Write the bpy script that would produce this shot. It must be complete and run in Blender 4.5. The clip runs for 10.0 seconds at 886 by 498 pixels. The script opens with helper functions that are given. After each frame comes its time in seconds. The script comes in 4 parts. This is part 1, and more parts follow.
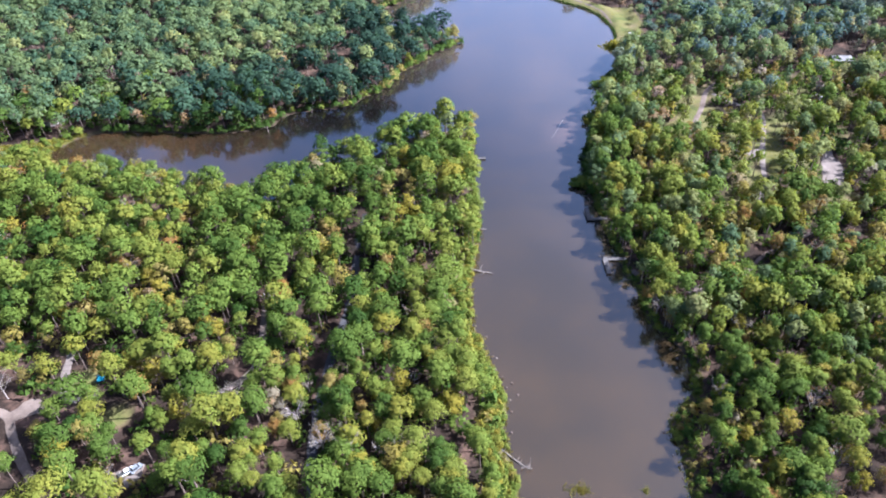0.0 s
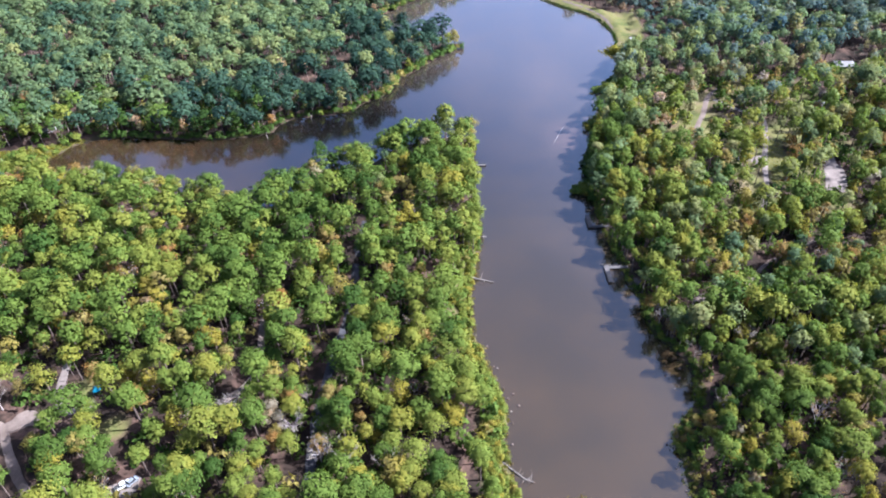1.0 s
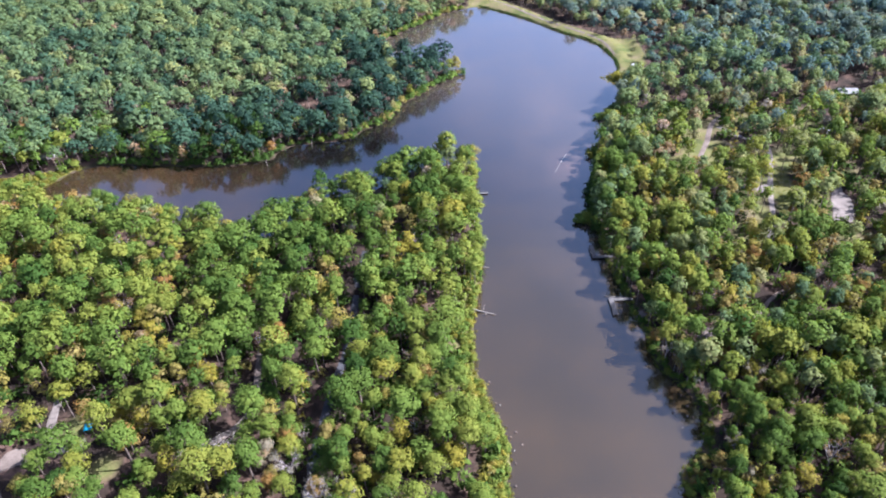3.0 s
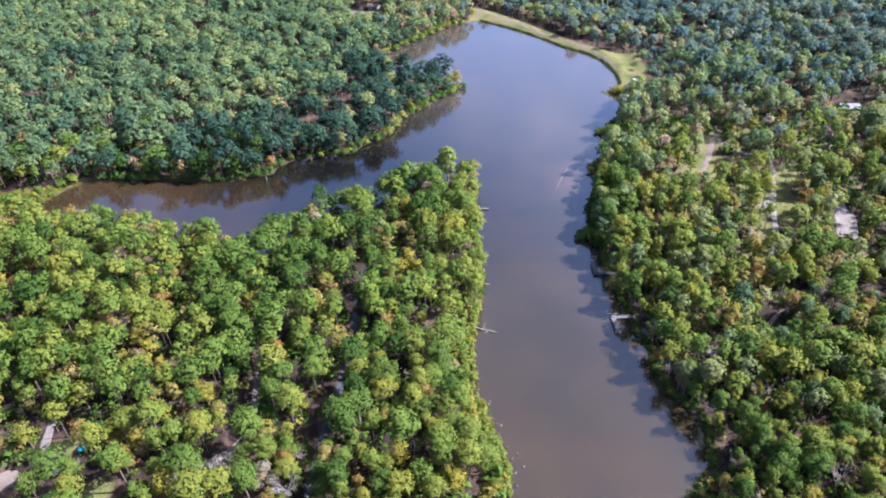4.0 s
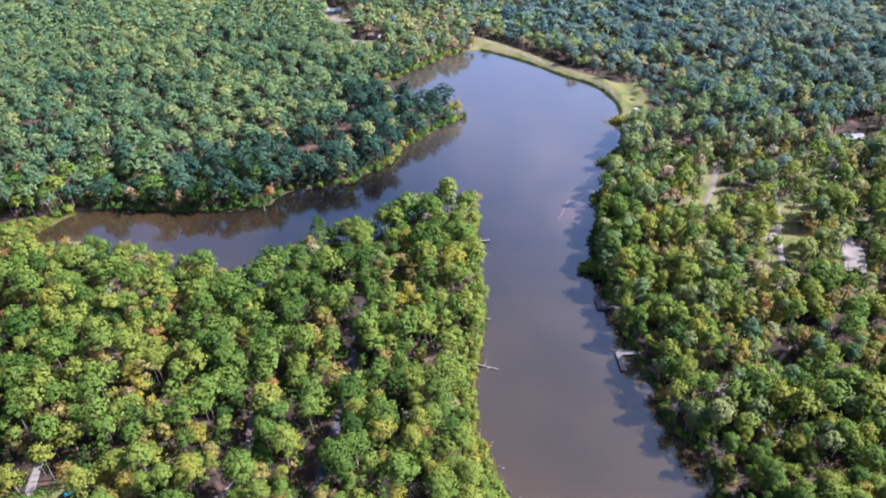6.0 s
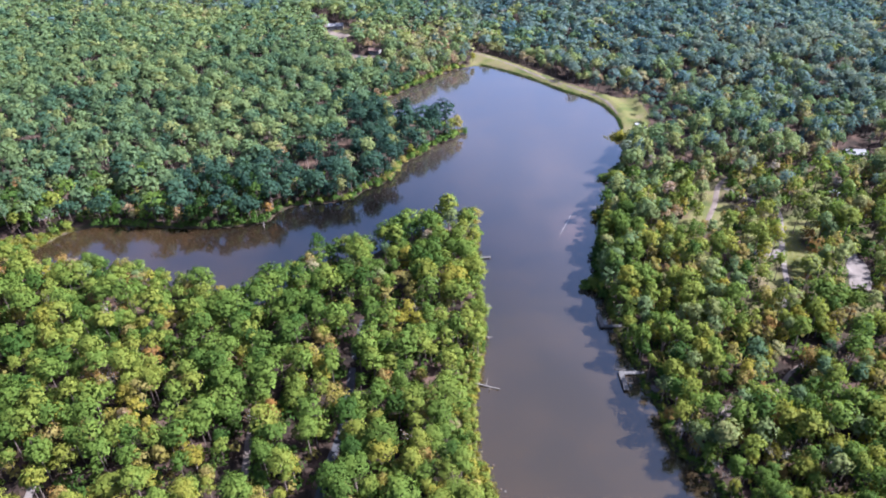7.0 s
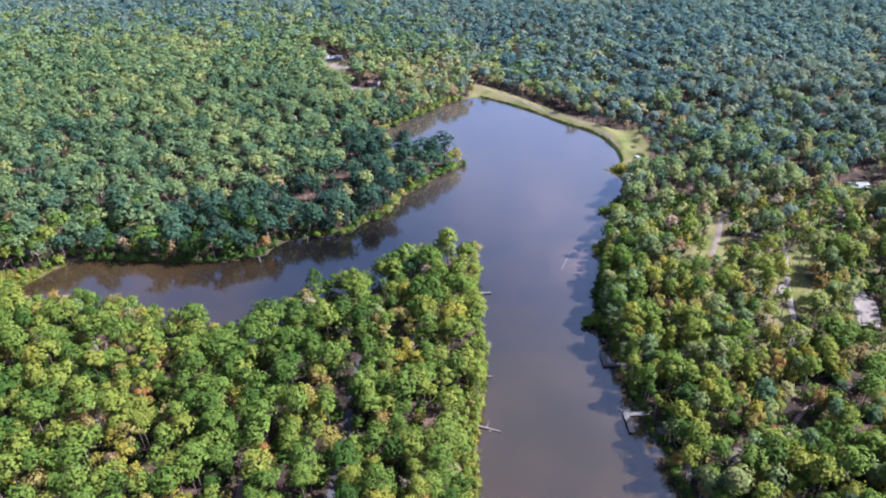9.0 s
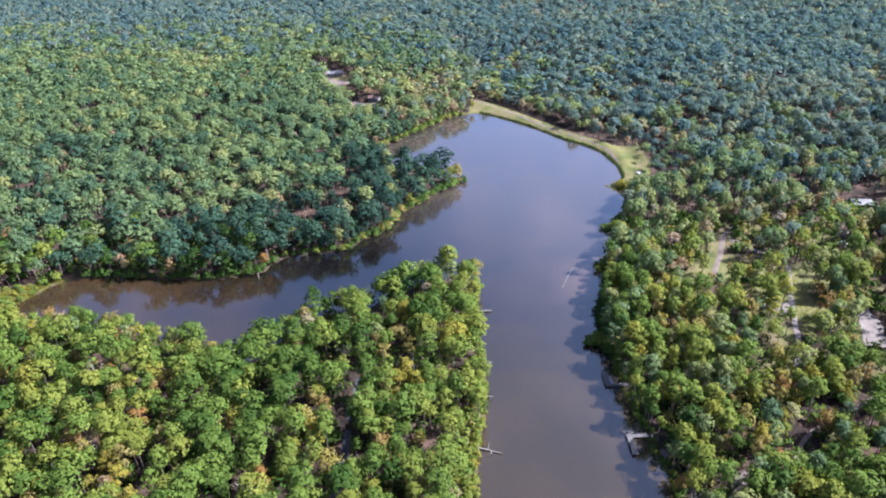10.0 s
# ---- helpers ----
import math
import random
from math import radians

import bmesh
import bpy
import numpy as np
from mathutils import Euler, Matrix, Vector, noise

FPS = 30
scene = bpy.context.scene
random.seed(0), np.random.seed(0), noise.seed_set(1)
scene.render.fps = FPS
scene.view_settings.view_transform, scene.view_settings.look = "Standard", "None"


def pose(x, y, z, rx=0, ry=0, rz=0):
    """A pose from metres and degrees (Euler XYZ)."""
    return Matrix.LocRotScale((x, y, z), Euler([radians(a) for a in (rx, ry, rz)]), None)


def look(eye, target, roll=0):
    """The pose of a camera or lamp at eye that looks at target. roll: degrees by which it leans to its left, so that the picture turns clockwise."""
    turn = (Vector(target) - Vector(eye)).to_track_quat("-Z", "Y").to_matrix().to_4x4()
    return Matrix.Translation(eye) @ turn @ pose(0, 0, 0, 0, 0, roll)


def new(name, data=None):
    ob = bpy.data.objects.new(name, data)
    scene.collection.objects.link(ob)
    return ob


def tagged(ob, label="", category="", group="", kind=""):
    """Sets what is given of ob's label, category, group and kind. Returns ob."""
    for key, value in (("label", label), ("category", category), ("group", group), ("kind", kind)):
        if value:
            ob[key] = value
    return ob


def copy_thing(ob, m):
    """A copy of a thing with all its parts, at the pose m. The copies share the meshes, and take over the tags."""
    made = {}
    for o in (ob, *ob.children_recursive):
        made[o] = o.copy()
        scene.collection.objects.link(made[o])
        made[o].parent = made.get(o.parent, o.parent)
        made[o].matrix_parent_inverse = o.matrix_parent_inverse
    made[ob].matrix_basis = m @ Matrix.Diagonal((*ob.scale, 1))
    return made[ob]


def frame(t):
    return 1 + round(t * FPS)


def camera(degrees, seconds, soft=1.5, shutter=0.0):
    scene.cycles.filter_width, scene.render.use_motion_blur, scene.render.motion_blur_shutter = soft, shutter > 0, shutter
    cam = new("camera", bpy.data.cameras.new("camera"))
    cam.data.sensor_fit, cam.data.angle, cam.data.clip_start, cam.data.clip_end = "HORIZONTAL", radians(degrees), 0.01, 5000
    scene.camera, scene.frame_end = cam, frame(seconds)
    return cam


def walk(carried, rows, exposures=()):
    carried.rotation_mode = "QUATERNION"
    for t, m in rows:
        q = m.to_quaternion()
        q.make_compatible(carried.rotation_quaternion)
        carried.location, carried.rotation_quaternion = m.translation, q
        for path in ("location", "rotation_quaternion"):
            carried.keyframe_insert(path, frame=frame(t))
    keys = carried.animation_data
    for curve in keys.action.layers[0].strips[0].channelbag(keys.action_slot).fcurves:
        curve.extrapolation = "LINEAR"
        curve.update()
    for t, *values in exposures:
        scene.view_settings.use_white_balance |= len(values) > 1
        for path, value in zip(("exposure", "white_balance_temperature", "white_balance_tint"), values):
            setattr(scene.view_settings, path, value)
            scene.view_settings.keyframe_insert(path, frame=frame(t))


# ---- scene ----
cam = camera(65.5, 10.0, soft=1.95)
PATH = [
    (0, (-0.193, 0.308, 194.596), (-0.194, 1.853, 193.327), -1.9),
    (0.5, (-0.182, 2.001, 194.642), (-0.183, 3.548, 193.375), -1.9),
    (1, (-0.132, 3.778, 194.762), (-0.133, 5.328, 193.499), -1.9),
    (1.5, (0.014, 5.596, 194.901), (0.011, 7.154, 193.646), -1.9),
    (2, (-0.007, 7.326, 195.099), (-0.01, 8.893, 193.856), -1.9),
    (2.5, (0.015, 9.119, 195.223), (0.012, 10.695, 193.992), -1.9),
    (4, (0.074, 14.491, 195.406), (0.071, 16.097, 194.214), -1.8),
    (4.5, (0.08, 16.268, 195.306), (0.077, 17.884, 194.128), -1.8),
    (5, (0.065, 18.052, 195.251), (0.062, 19.679, 194.088), -1.8),
    (5.5, (0.113, 19.802, 195.208), (0.111, 21.439, 194.059), -1.7),
    (7, (0.03, 25.258, 195.186), (0.029, 26.926, 194.082), -1.7),
    (7.5, (0.002, 27.033, 195.191), (0.002, 28.712, 194.103), -1.7),
    (8, (-0.004, 28.796, 195.094), (-0.002, 30.485, 194.022), -1.7),
    (8.5, (-0.038, 30.569, 194.965), (-0.035, 32.27, 193.912), -1.6),
    (9, (-0.14, 32.32, 194.957), (-0.135, 34.031, 193.921), -1.6),
    (9.5, (-0.108, 34.089, 194.976), (-0.102, 35.81, 193.957), -1.5),
    (10, (-0.148, 35.937, 194.997), (-0.142, 37.668, 193.995), -1.5),
]
EXPOSURE, KELVIN, TINT = 2.47, 5000, 19
walk(cam, [(t, look(eye, target, roll)) for t, eye, target, roll in PATH], exposures=[(0, EXPOSURE + 0.05, KELVIN, TINT), (10, EXPOSURE - 0.08, KELVIN, TINT)])

# ---- daylight: sun from the right and a little ahead ----
SUN_ELEVATION, SUN_AZIMUTH = 42.0, 86.0  # degrees; azimuth clockwise from +y
world = bpy.data.worlds.new("sky")
scene.world = world
world.use_nodes = True
wn = world.node_tree
sky = wn.nodes.new("ShaderNodeTexSky")
sky.sky_type, sky.sun_disc = "NISHITA", False
sky.sun_elevation, sky.sun_rotation = radians(SUN_ELEVATION), radians(SUN_AZIMUTH)
sky.air_density, sky.dust_density, sky.ozone_density = 1.0, 4.0, 1.4
wn.nodes["Background"].inputs["Strength"].default_value = 0.060
wn.links.new(sky.outputs[0], wn.nodes["Background"].inputs["Color"])
sun = new("sun", bpy.data.lights.new("sun", "SUN"))
sun.data.energy, sun.data.angle, sun.data.color = 4.8, radians(0.6), (1.0, 0.91, 0.74)
ce = math.cos(radians(SUN_ELEVATION))
sun_way = Vector((ce * math.sin(radians(SUN_AZIMUTH)), ce * math.cos(radians(SUN_AZIMUTH)), math.sin(radians(SUN_ELEVATION))))
sun.matrix_world = look(sun_way * 900, (0, 0, 0))


# ---- materials ----
def material(name, rough=0.8, spec=0.3):
    m = bpy.data.materials.new(name)
    m.use_nodes = True
    b = m.node_tree.nodes["Principled BSDF"]
    b.inputs["Roughness"].default_value = rough
    b.inputs["Specular IOR Level"].default_value = spec
    return m, m.node_tree, b


def ramp(nt, value, stops):
    r = nt.nodes.new("ShaderNodeValToRGB")
    els = r.color_ramp.elements
    while len(els) < len(stops):
        els.new(0.5)
    for el, (p, c) in zip(els, stops):
        el.position, el.color = p, (*c, 1)
    nt.links.new(value, r.inputs[0])
    return r.outputs[0]


def noise_of(nt, scale, detail=3.0, rough=0.55, stretch=None):
    g = nt.nodes.new("ShaderNodeNewGeometry")
    n = nt.nodes.new("ShaderNodeTexNoise")
    n.inputs["Scale"].default_value, n.inputs["Detail"].default_value = scale, detail
    n.inputs["Roughness"].default_value = rough
    src = g.outputs["Position"]
    if stretch:
        mp = nt.nodes.new("ShaderNodeMapping")
        mp.inputs["Scale"].default_value = stretch
        nt.links.new(src, mp.inputs[0])
        src = mp.outputs[0]
    nt.links.new(src, n.inputs["Vector"])
    return n.outputs["Fac"]


def blend(nt, fac, a, b, kind="MIX"):
    x = nt.nodes.new("ShaderNodeMix")
    x.data_type, x.blend_type = "RGBA", kind
    for sock, v in ((x.inputs[0], fac), (x.inputs[6], a), (x.inputs[7], b)):
        if isinstance(v, bpy.types.NodeSocket):
            nt.links.new(v, sock)
        else:
            sock.default_value = v if isinstance(v, float) else (*v, 1)
    return x.outputs[2]


def sums(nt, op, a, b):
    x = nt.nodes.new("ShaderNodeMath")
    x.operation = op
    for sock, v in zip(x.inputs, (a, b)):
        if isinstance(v, bpy.types.NodeSocket):
            nt.links.new(v, sock)
        else:
            sock.default_value = v
    return x.outputs[0]


def bumped(nt, b, height, strength, distance):
    n = nt.nodes.new("ShaderNodeBump")
    n.inputs["Strength"].default_value, n.inputs["Distance"].default_value = strength, distance
    nt.links.new(height, n.inputs["Height"])
    nt.links.new(n.outputs[0], b.inputs["Normal"])


def attribute(nt, name):
    a = nt.nodes.new("ShaderNodeAttribute")
    a.attribute_name = name
    return a.outputs["Fac"]


BROAD_PALETTE = [(0.0, (0.0150, 0.0310, 0.0060)), (0.2, (0.0330, 0.0620, 0.0100)), (0.4, (0.0900, 0.1250, 0.0200)), (0.55, (0.1430, 0.1500, 0.0230)),
                 (0.67, (0.1850, 0.1500, 0.0170)), (0.78, (0.1660, 0.1350, 0.0430)), (0.89, (0.1900, 0.0920, 0.0240)), (1.0, (0.1800, 0.1560, 0.1150))]
# pine green, with extra blue mixed in for haze over the middle woods
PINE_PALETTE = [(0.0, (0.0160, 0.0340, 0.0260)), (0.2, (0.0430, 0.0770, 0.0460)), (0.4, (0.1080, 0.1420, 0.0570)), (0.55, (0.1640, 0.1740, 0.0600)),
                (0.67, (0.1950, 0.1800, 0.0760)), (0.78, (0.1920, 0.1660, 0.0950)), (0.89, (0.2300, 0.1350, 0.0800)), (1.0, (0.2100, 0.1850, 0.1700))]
# distance haze painted as bluer, greyer foliage for the far woods
HAZE_BLUE_PALETTE = [(0.0, (0.0260, 0.0530, 0.0700)), (0.2, (0.0480, 0.0860, 0.1020)), (0.4, (0.0930, 0.1300, 0.1190)), (0.55, (0.1420, 0.1580, 0.1140)),
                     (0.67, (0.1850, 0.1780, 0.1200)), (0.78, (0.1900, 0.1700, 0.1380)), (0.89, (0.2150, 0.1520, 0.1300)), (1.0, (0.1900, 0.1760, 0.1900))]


def leaf_material(name, single, palette, thin=0.39):
    """Foliage; the tint runs from dark green over yellow-green, ochre and rust to bare grey."""
    m, nt, b = material(name, 0.75, 0.08)
    tint = attribute(nt, "tint")
    if single:
        info = nt.nodes.new("ShaderNodeObjectInfo")
        tint = sums(nt, "ADD", tint, sums(nt, "MULTIPLY", sums(nt, "SUBTRACT", info.outputs["Random"], 0.5), 0.22))
    col = ramp(nt, tint, palette)
    col = blend(nt, noise_of(nt, 0.9, 2.0), col, blend(nt, 1.0, col, (0.78, 0.82, 0.74), "MULTIPLY"))
    nt.links.new(col, b.inputs["Base Color"])
    tr = nt.nodes.new("ShaderNodeBsdfTranslucent")
    nt.links.new(blend(nt, 1.0, col, (1.0, 1.0, 0.6), "MULTIPLY"), tr.inputs["Color"])
    mx = nt.nodes.new("ShaderNodeMixShader")
    mx.inputs[0].default_value = thin
    nt.links.new(b.outputs[0], mx.inputs[1])
    nt.links.new(tr.outputs[0], mx.inputs[2])
    nt.links.new(mx.outputs[0], nt.nodes["Material Output"].inputs[0])
    return m


def two_tone(name, a, c, scale, rough=0.8, spec=0.3, fine=8.0, bump=0.0, metal=0.0, stretch=None):
    m, nt, b = material(name, rough, spec)
    f = sums(nt, "ADD", sums(nt, "MULTIPLY", noise_of(nt, scale, 4.0, 0.6, stretch), 0.7), sums(nt, "MULTIPLY", noise_of(nt, fine, 2.0), 0.3))
    nt.links.new(ramp(nt, f, [(0.36, a), (0.62, c)]), b.inputs["Base Color"])
    b.inputs["Metallic"].default_value = metal
    if bump:
        bumped(nt, b, f, 0.6, bump)
    return m


LEAVES = leaf_material("foliage", True, BROAD_PALETTE)
CANOPY = leaf_material("mixed_canopy", False, BROAD_PALETTE)
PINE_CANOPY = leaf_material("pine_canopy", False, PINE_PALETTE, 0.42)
# haze-coloured far crowns, more translucent to soften their contrast
HAZE_BLUE_CANOPY = leaf_material("haze_blue_canopy", False, HAZE_BLUE_PALETTE, 0.48)
BARK = two_tone("bark", (0.055, 0.040, 0.034), (0.130, 0.100, 0.085), 1.3, 0.9, 0.1, 9.0, 0.03)
GREY_BARK = two_tone("grey_bark", (0.132, 0.108, 0.102), (0.240, 0.210, 0.198), 1.3, 0.9, 0.1, 9.0, 0.02)
DRIFTWOOD = two_tone("driftwood", (0.084, 0.071, 0.063), (0.189, 0.168, 0.151), 1.8, 0.8, 0.2, 12.0, 0.02)
PLANK = two_tone("weathered_plank", (0.050, 0.045, 0.043), (0.104, 0.094, 0.090), 0.8, 0.8, 0.2, 14.0, 0.005)
ASPHALT = two_tone("asphalt", (0.022, 0.022, 0.026), (0.048, 0.046, 0.050), 0.25, 0.9, 0.2, 3.0, 0.01)
SAND = two_tone("sandy_track", (0.074, 0.056, 0.046), (0.130, 0.102, 0.085), 0.16, 0.95, 0.1, 1.5, 0.03)
GRAVEL = two_tone("pale_gravel", (0.085, 0.070, 0.062), (0.150, 0.124, 0.110), 0.15, 0.95, 0.1, 2.0, 0.03)
CONCRETE = two_tone("concrete", (0.200, 0.185, 0.172), (0.290, 0.272, 0.255), 0.5, 0.85, 0.2, 6.0, 0.01)
ROOF = two_tone("pale_metal_roof", (0.135, 0.127, 0.127), (0.190, 0.180, 0.180), 0.3, 0.8, 0.15, 4.0, 0.0)
BROWN_ROOF = two_tone("brown_shingle_roof", (0.120, 0.072, 0.060), (0.204, 0.132, 0.108), 0.5, 0.9, 0.2, 5.0, 0.01)
SIDING = two_tone("painted_siding", (0.204, 0.192, 0.180), (0.276, 0.258, 0.240), 0.4, 0.7, 0.3, 5.0, 0.0)
DARK_GLASS = two_tone("dark_glass", (0.015, 0.017, 0.02), (0.03, 0.033, 0.038), 0.5, 0.08, 0.6)
BLUE_CLOTH = two_tone("blue_canvas", (0.006, 0.100, 0.150), (0.012, 0.135, 0.200), 0.6, 0.7, 0.3, 5.0, 0.0)
WHITE_PAINT = two_tone("white_car_paint", (0.50, 0.50, 0.49), (0.60, 0.60, 0.59), 0.4, 0.25, 0.5)
GREY_PAINT = two_tone("grey_car_paint", (0.10, 0.11, 0.13), (0.16, 0.17, 0.19), 0.4, 0.25, 0.5)
RUBBER = two_tone("rubber", (0.02, 0.02, 0.02), (0.04, 0.04, 0.04), 2.0, 0.9, 0.2)
METAL = two_tone("galvanised_steel", (0.35, 0.36, 0.37), (0.5, 0.5, 0.5), 2.0, 0.45, 0.5, 9.0, 0.0, 0.7)
BUOY = two_tone("faded_white_float", (0.151, 0.143, 0.134), (0.210, 0.202, 0.193), 1.0, 0.6, 0.3)


def ground_material():
    m, nt, b = material("forest_floor", 0.95, 0.1)
    litter = ramp(nt, noise_of(nt, 0.10, 5.0, 0.65), [(0.30, (0.0120, 0.0092, 0.0076)), (0.50, (0.0300, 0.0200, 0.0155)), (0.64, (0.0920, 0.0560, 0.0430)), (0.76, (0.0300, 0.0360, 0.0150))])
    litter = blend(nt, noise_of(nt, 1.4, 4.0), litter, blend(nt, 1.0, litter, (0.55, 0.55, 0.5), "MULTIPLY"))
    turf = ramp(nt, noise_of(nt, 0.07, 5.0, 0.6), [(0.32, (0.0560, 0.0640, 0.0190)), (0.5, (0.1040, 0.0950, 0.0350)), (0.68, (0.1280, 0.0980, 0.0560))])
    turf = blend(nt, noise_of(nt, 2.2, 3.0), turf, blend(nt, 1.0, turf, (0.7, 0.75, 0.6), "MULTIPLY"))
    far = ramp(nt, noise_of(nt, 0.05, 6.0, 0.7), [(0.35, (0.0180, 0.0360, 0.0120)), (0.55, (0.0420, 0.0720, 0.0180)), (0.7, (0.0840, 0.0900, 0.0300))])
    col = blend(nt, attribute(nt, "turf"), litter, turf)
    col = blend(nt, attribute(nt, "wood"), col, far)
    mud = ramp(nt, noise_of(nt, 0.5, 3.0), [(0.35, (0.0200, 0.0145, 0.0105)), (0.65, (0.0520, 0.0385, 0.0250))])
    col = blend(nt, attribute(nt, "mud"), col, mud)
    nt.links.new(col, b.inputs["Base Color"])
    bumped(nt, b, noise_of(nt, 1.2, 4.0), 0.8, 0.25)
    return m


def water_material():
    """Silty brown in the shallow upper arm and inlet, darker in the middle; hazy sky reflection painted into the paler
    silty tone by the dam.
    """
    m, nt, b = material("murky_lake_water", 0.05, 0.75)
    g = nt.nodes.new("ShaderNodeNewGeometry")
    xyz = nt.nodes.new("ShaderNodeSeparateXYZ")
    nt.links.new(g.outputs["Position"], xyz.inputs[0])
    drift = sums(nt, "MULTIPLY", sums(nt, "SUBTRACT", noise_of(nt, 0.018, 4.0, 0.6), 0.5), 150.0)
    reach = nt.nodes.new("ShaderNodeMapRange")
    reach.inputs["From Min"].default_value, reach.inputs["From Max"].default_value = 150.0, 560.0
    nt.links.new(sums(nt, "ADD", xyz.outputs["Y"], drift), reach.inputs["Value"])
    inlet = nt.nodes.new("ShaderNodeMapRange")
    inlet.inputs["From Min"].default_value, inlet.inputs["From Max"].default_value = -80.0, -150.0
    nt.links.new(sums(nt, "ADD", xyz.outputs["X"], drift), inlet.inputs["Value"])
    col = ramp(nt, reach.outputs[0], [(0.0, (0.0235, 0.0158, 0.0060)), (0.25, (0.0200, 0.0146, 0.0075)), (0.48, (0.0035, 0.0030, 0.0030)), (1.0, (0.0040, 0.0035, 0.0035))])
    # bright sky reflection put into the body colour, growing towards the dam
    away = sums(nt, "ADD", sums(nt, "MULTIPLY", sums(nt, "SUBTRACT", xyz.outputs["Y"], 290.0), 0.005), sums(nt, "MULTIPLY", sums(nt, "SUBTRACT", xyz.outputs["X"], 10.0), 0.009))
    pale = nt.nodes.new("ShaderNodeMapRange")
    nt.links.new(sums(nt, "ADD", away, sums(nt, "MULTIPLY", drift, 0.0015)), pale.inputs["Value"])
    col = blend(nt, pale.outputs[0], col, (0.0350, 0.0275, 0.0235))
    col = blend(nt, inlet.outputs[0], col, (0.0210, 0.0130, 0.0065))
    shoal = nt.nodes.new("ShaderNodeVectorMath")
    shoal.operation = "DISTANCE"
    shoal.inputs[1].default_value = (77.0, 335.0, 0.0)
    nt.links.new(g.outputs["Position"], shoal.inputs[0])
    near = nt.nodes.new("ShaderNodeMapRange")
    near.inputs["From Min"].default_value, near.inputs["From Max"].default_value = 24.0, 4.0
    nt.links.new(sums(nt, "ADD", shoal.outputs["Value"], sums(nt, "MULTIPLY", drift, 0.12)), near.inputs["Value"])
    col = blend(nt, sums(nt, "MULTIPLY", near.outputs[0], 0.8), col, (0.0480, 0.0330, 0.0270))
    # random soft patches of darker and lighter water
    mottle = ramp(nt, noise_of(nt, 0.035, 3.0, 0.5), [(0.38, (0.90, 0.90, 0.92)), (0.70, (1.30, 1.20, 1.10))])
    col = blend(nt, 1.0, col, mottle, "MULTIPLY")
    nt.links.new(col, b.inputs["Base Color"])
    b.inputs["Specular IOR Level"].default_value = 0.0
    ripples = sums(nt, "ADD", sums(nt, "MULTIPLY", noise_of(nt, 0.9, 3.0, 0.5, (1.0, 1.6, 1.0)), 0.6), sums(nt, "MULTIPLY", noise_of(nt, 0.12, 2.0), 0.8))
    bumped(nt, b, ripples, 0.2, 0.10)
    gloss = nt.nodes.new("ShaderNodeBsdfGlossy")
    gloss.inputs["Roughness"].default_value = 0.09
    fr = nt.nodes.new("ShaderNodeFresnel")
    fr.inputs["IOR"].default_value = 1.45
    for node in (gloss, fr):
        nt.links.new(b.inputs["Normal"].links[0].from_socket, node.inputs["Normal"])
    mx = nt.nodes.new("ShaderNodeMixShader")
    nt.links.new(sums(nt, "MINIMUM", sums(nt, "MULTIPLY", fr.outputs[0], 2.4), 1.0), mx.inputs[0])
    nt.links.new(b.outputs[0], mx.inputs[1])
    nt.links.new(gloss.outputs[0], mx.inputs[2])
    nt.links.new(mx.outputs[0], nt.nodes["Material Output"].inputs[0])
    return m


FLOOR, WATER = ground_material(), water_material()

# ---- plan of the lake, metres ----
RIGHT_BANK = [(52, -30), (64, 40), (71, 85), (73.3, 113), (73.1, 119), (74.2, 130), (73, 138), (76, 144), (80.3, 148), (85, 152), (87.7, 162), (88, 170),
              (86, 177), (81.5, 183), (79, 188), (78, 194), (79, 204), (78, 212), (76, 218), (75.5, 231), (74.3, 242), (73.5, 254), (73, 272), (73, 278),
              (66, 284), (70.5, 288.5), (75, 298), (77, 319), (85, 334), (84.4, 349), (90, 360), (97, 368), (103, 383), (98.5, 391), (107.5, 397),
              (114, 415), (118.5, 432)]
DAM_SHORE = [(116.5, 446), (124.5, 461), (126, 471), (125.5, 483), (121.5, 505), (112.5, 521.5), (97.5, 534.5), (79.4, 561), (59, 584), (36.7, 603)]
COVE = [(22, 597), (7.5, 588), (-11.3, 565), (-26.6, 547.5), (-41, 531), (-50, 521), (-51, 510), (-42, 497), (-22, 485), (5, 476)]
FAR_SHORE = [(17.1, 463), (8.4, 455), (-3, 444.5), (-13.8, 428), (-22.6, 421), (-27.4, 410), (-30.3, 399), (-38, 389), (-46, 386), (-50, 376.5),
             (-57.6, 372), (-79.6, 370), (-88.6, 367), (-93.5, 360), (-96.3, 352), (-115, 347), (-130, 346.6), (-161, 350), (-177, 352.5), (-192, 352),
             (-206, 346), (-210, 338), (-215, 331), (-222, 322)]
NEAR_SHORE = [(-214, 315), (-190, 305), (-178, 306), (-164, 305), (-149, 300), (-135, 295), (-120, 288), (-105, 281), (-92, 276), (-86, 277),
              (-80, 286), (-74, 293), (-66, 308), (-49, 315), (-37, 314), (-26, 331), (-6, 340), (10, 342)]
LEFT_BANK = [(20, 339), (18.6, 323), (16.7, 310), (16.4, 290), (17.2, 272), (17.6, 258), (16, 244), (13.2, 229), (11.8, 221), (10.8, 211), (10, 198),
             (10.6, 188), (12.8, 182), (14.8, 173.5), (16.5, 168), (18.5, 160), (19.7, 155), (19.4, 147), (18.4, 140.5), (18.5, 132), (20.6, 121),
             (20.5, 113), (19, 85), (16, 40), (20, -30)]


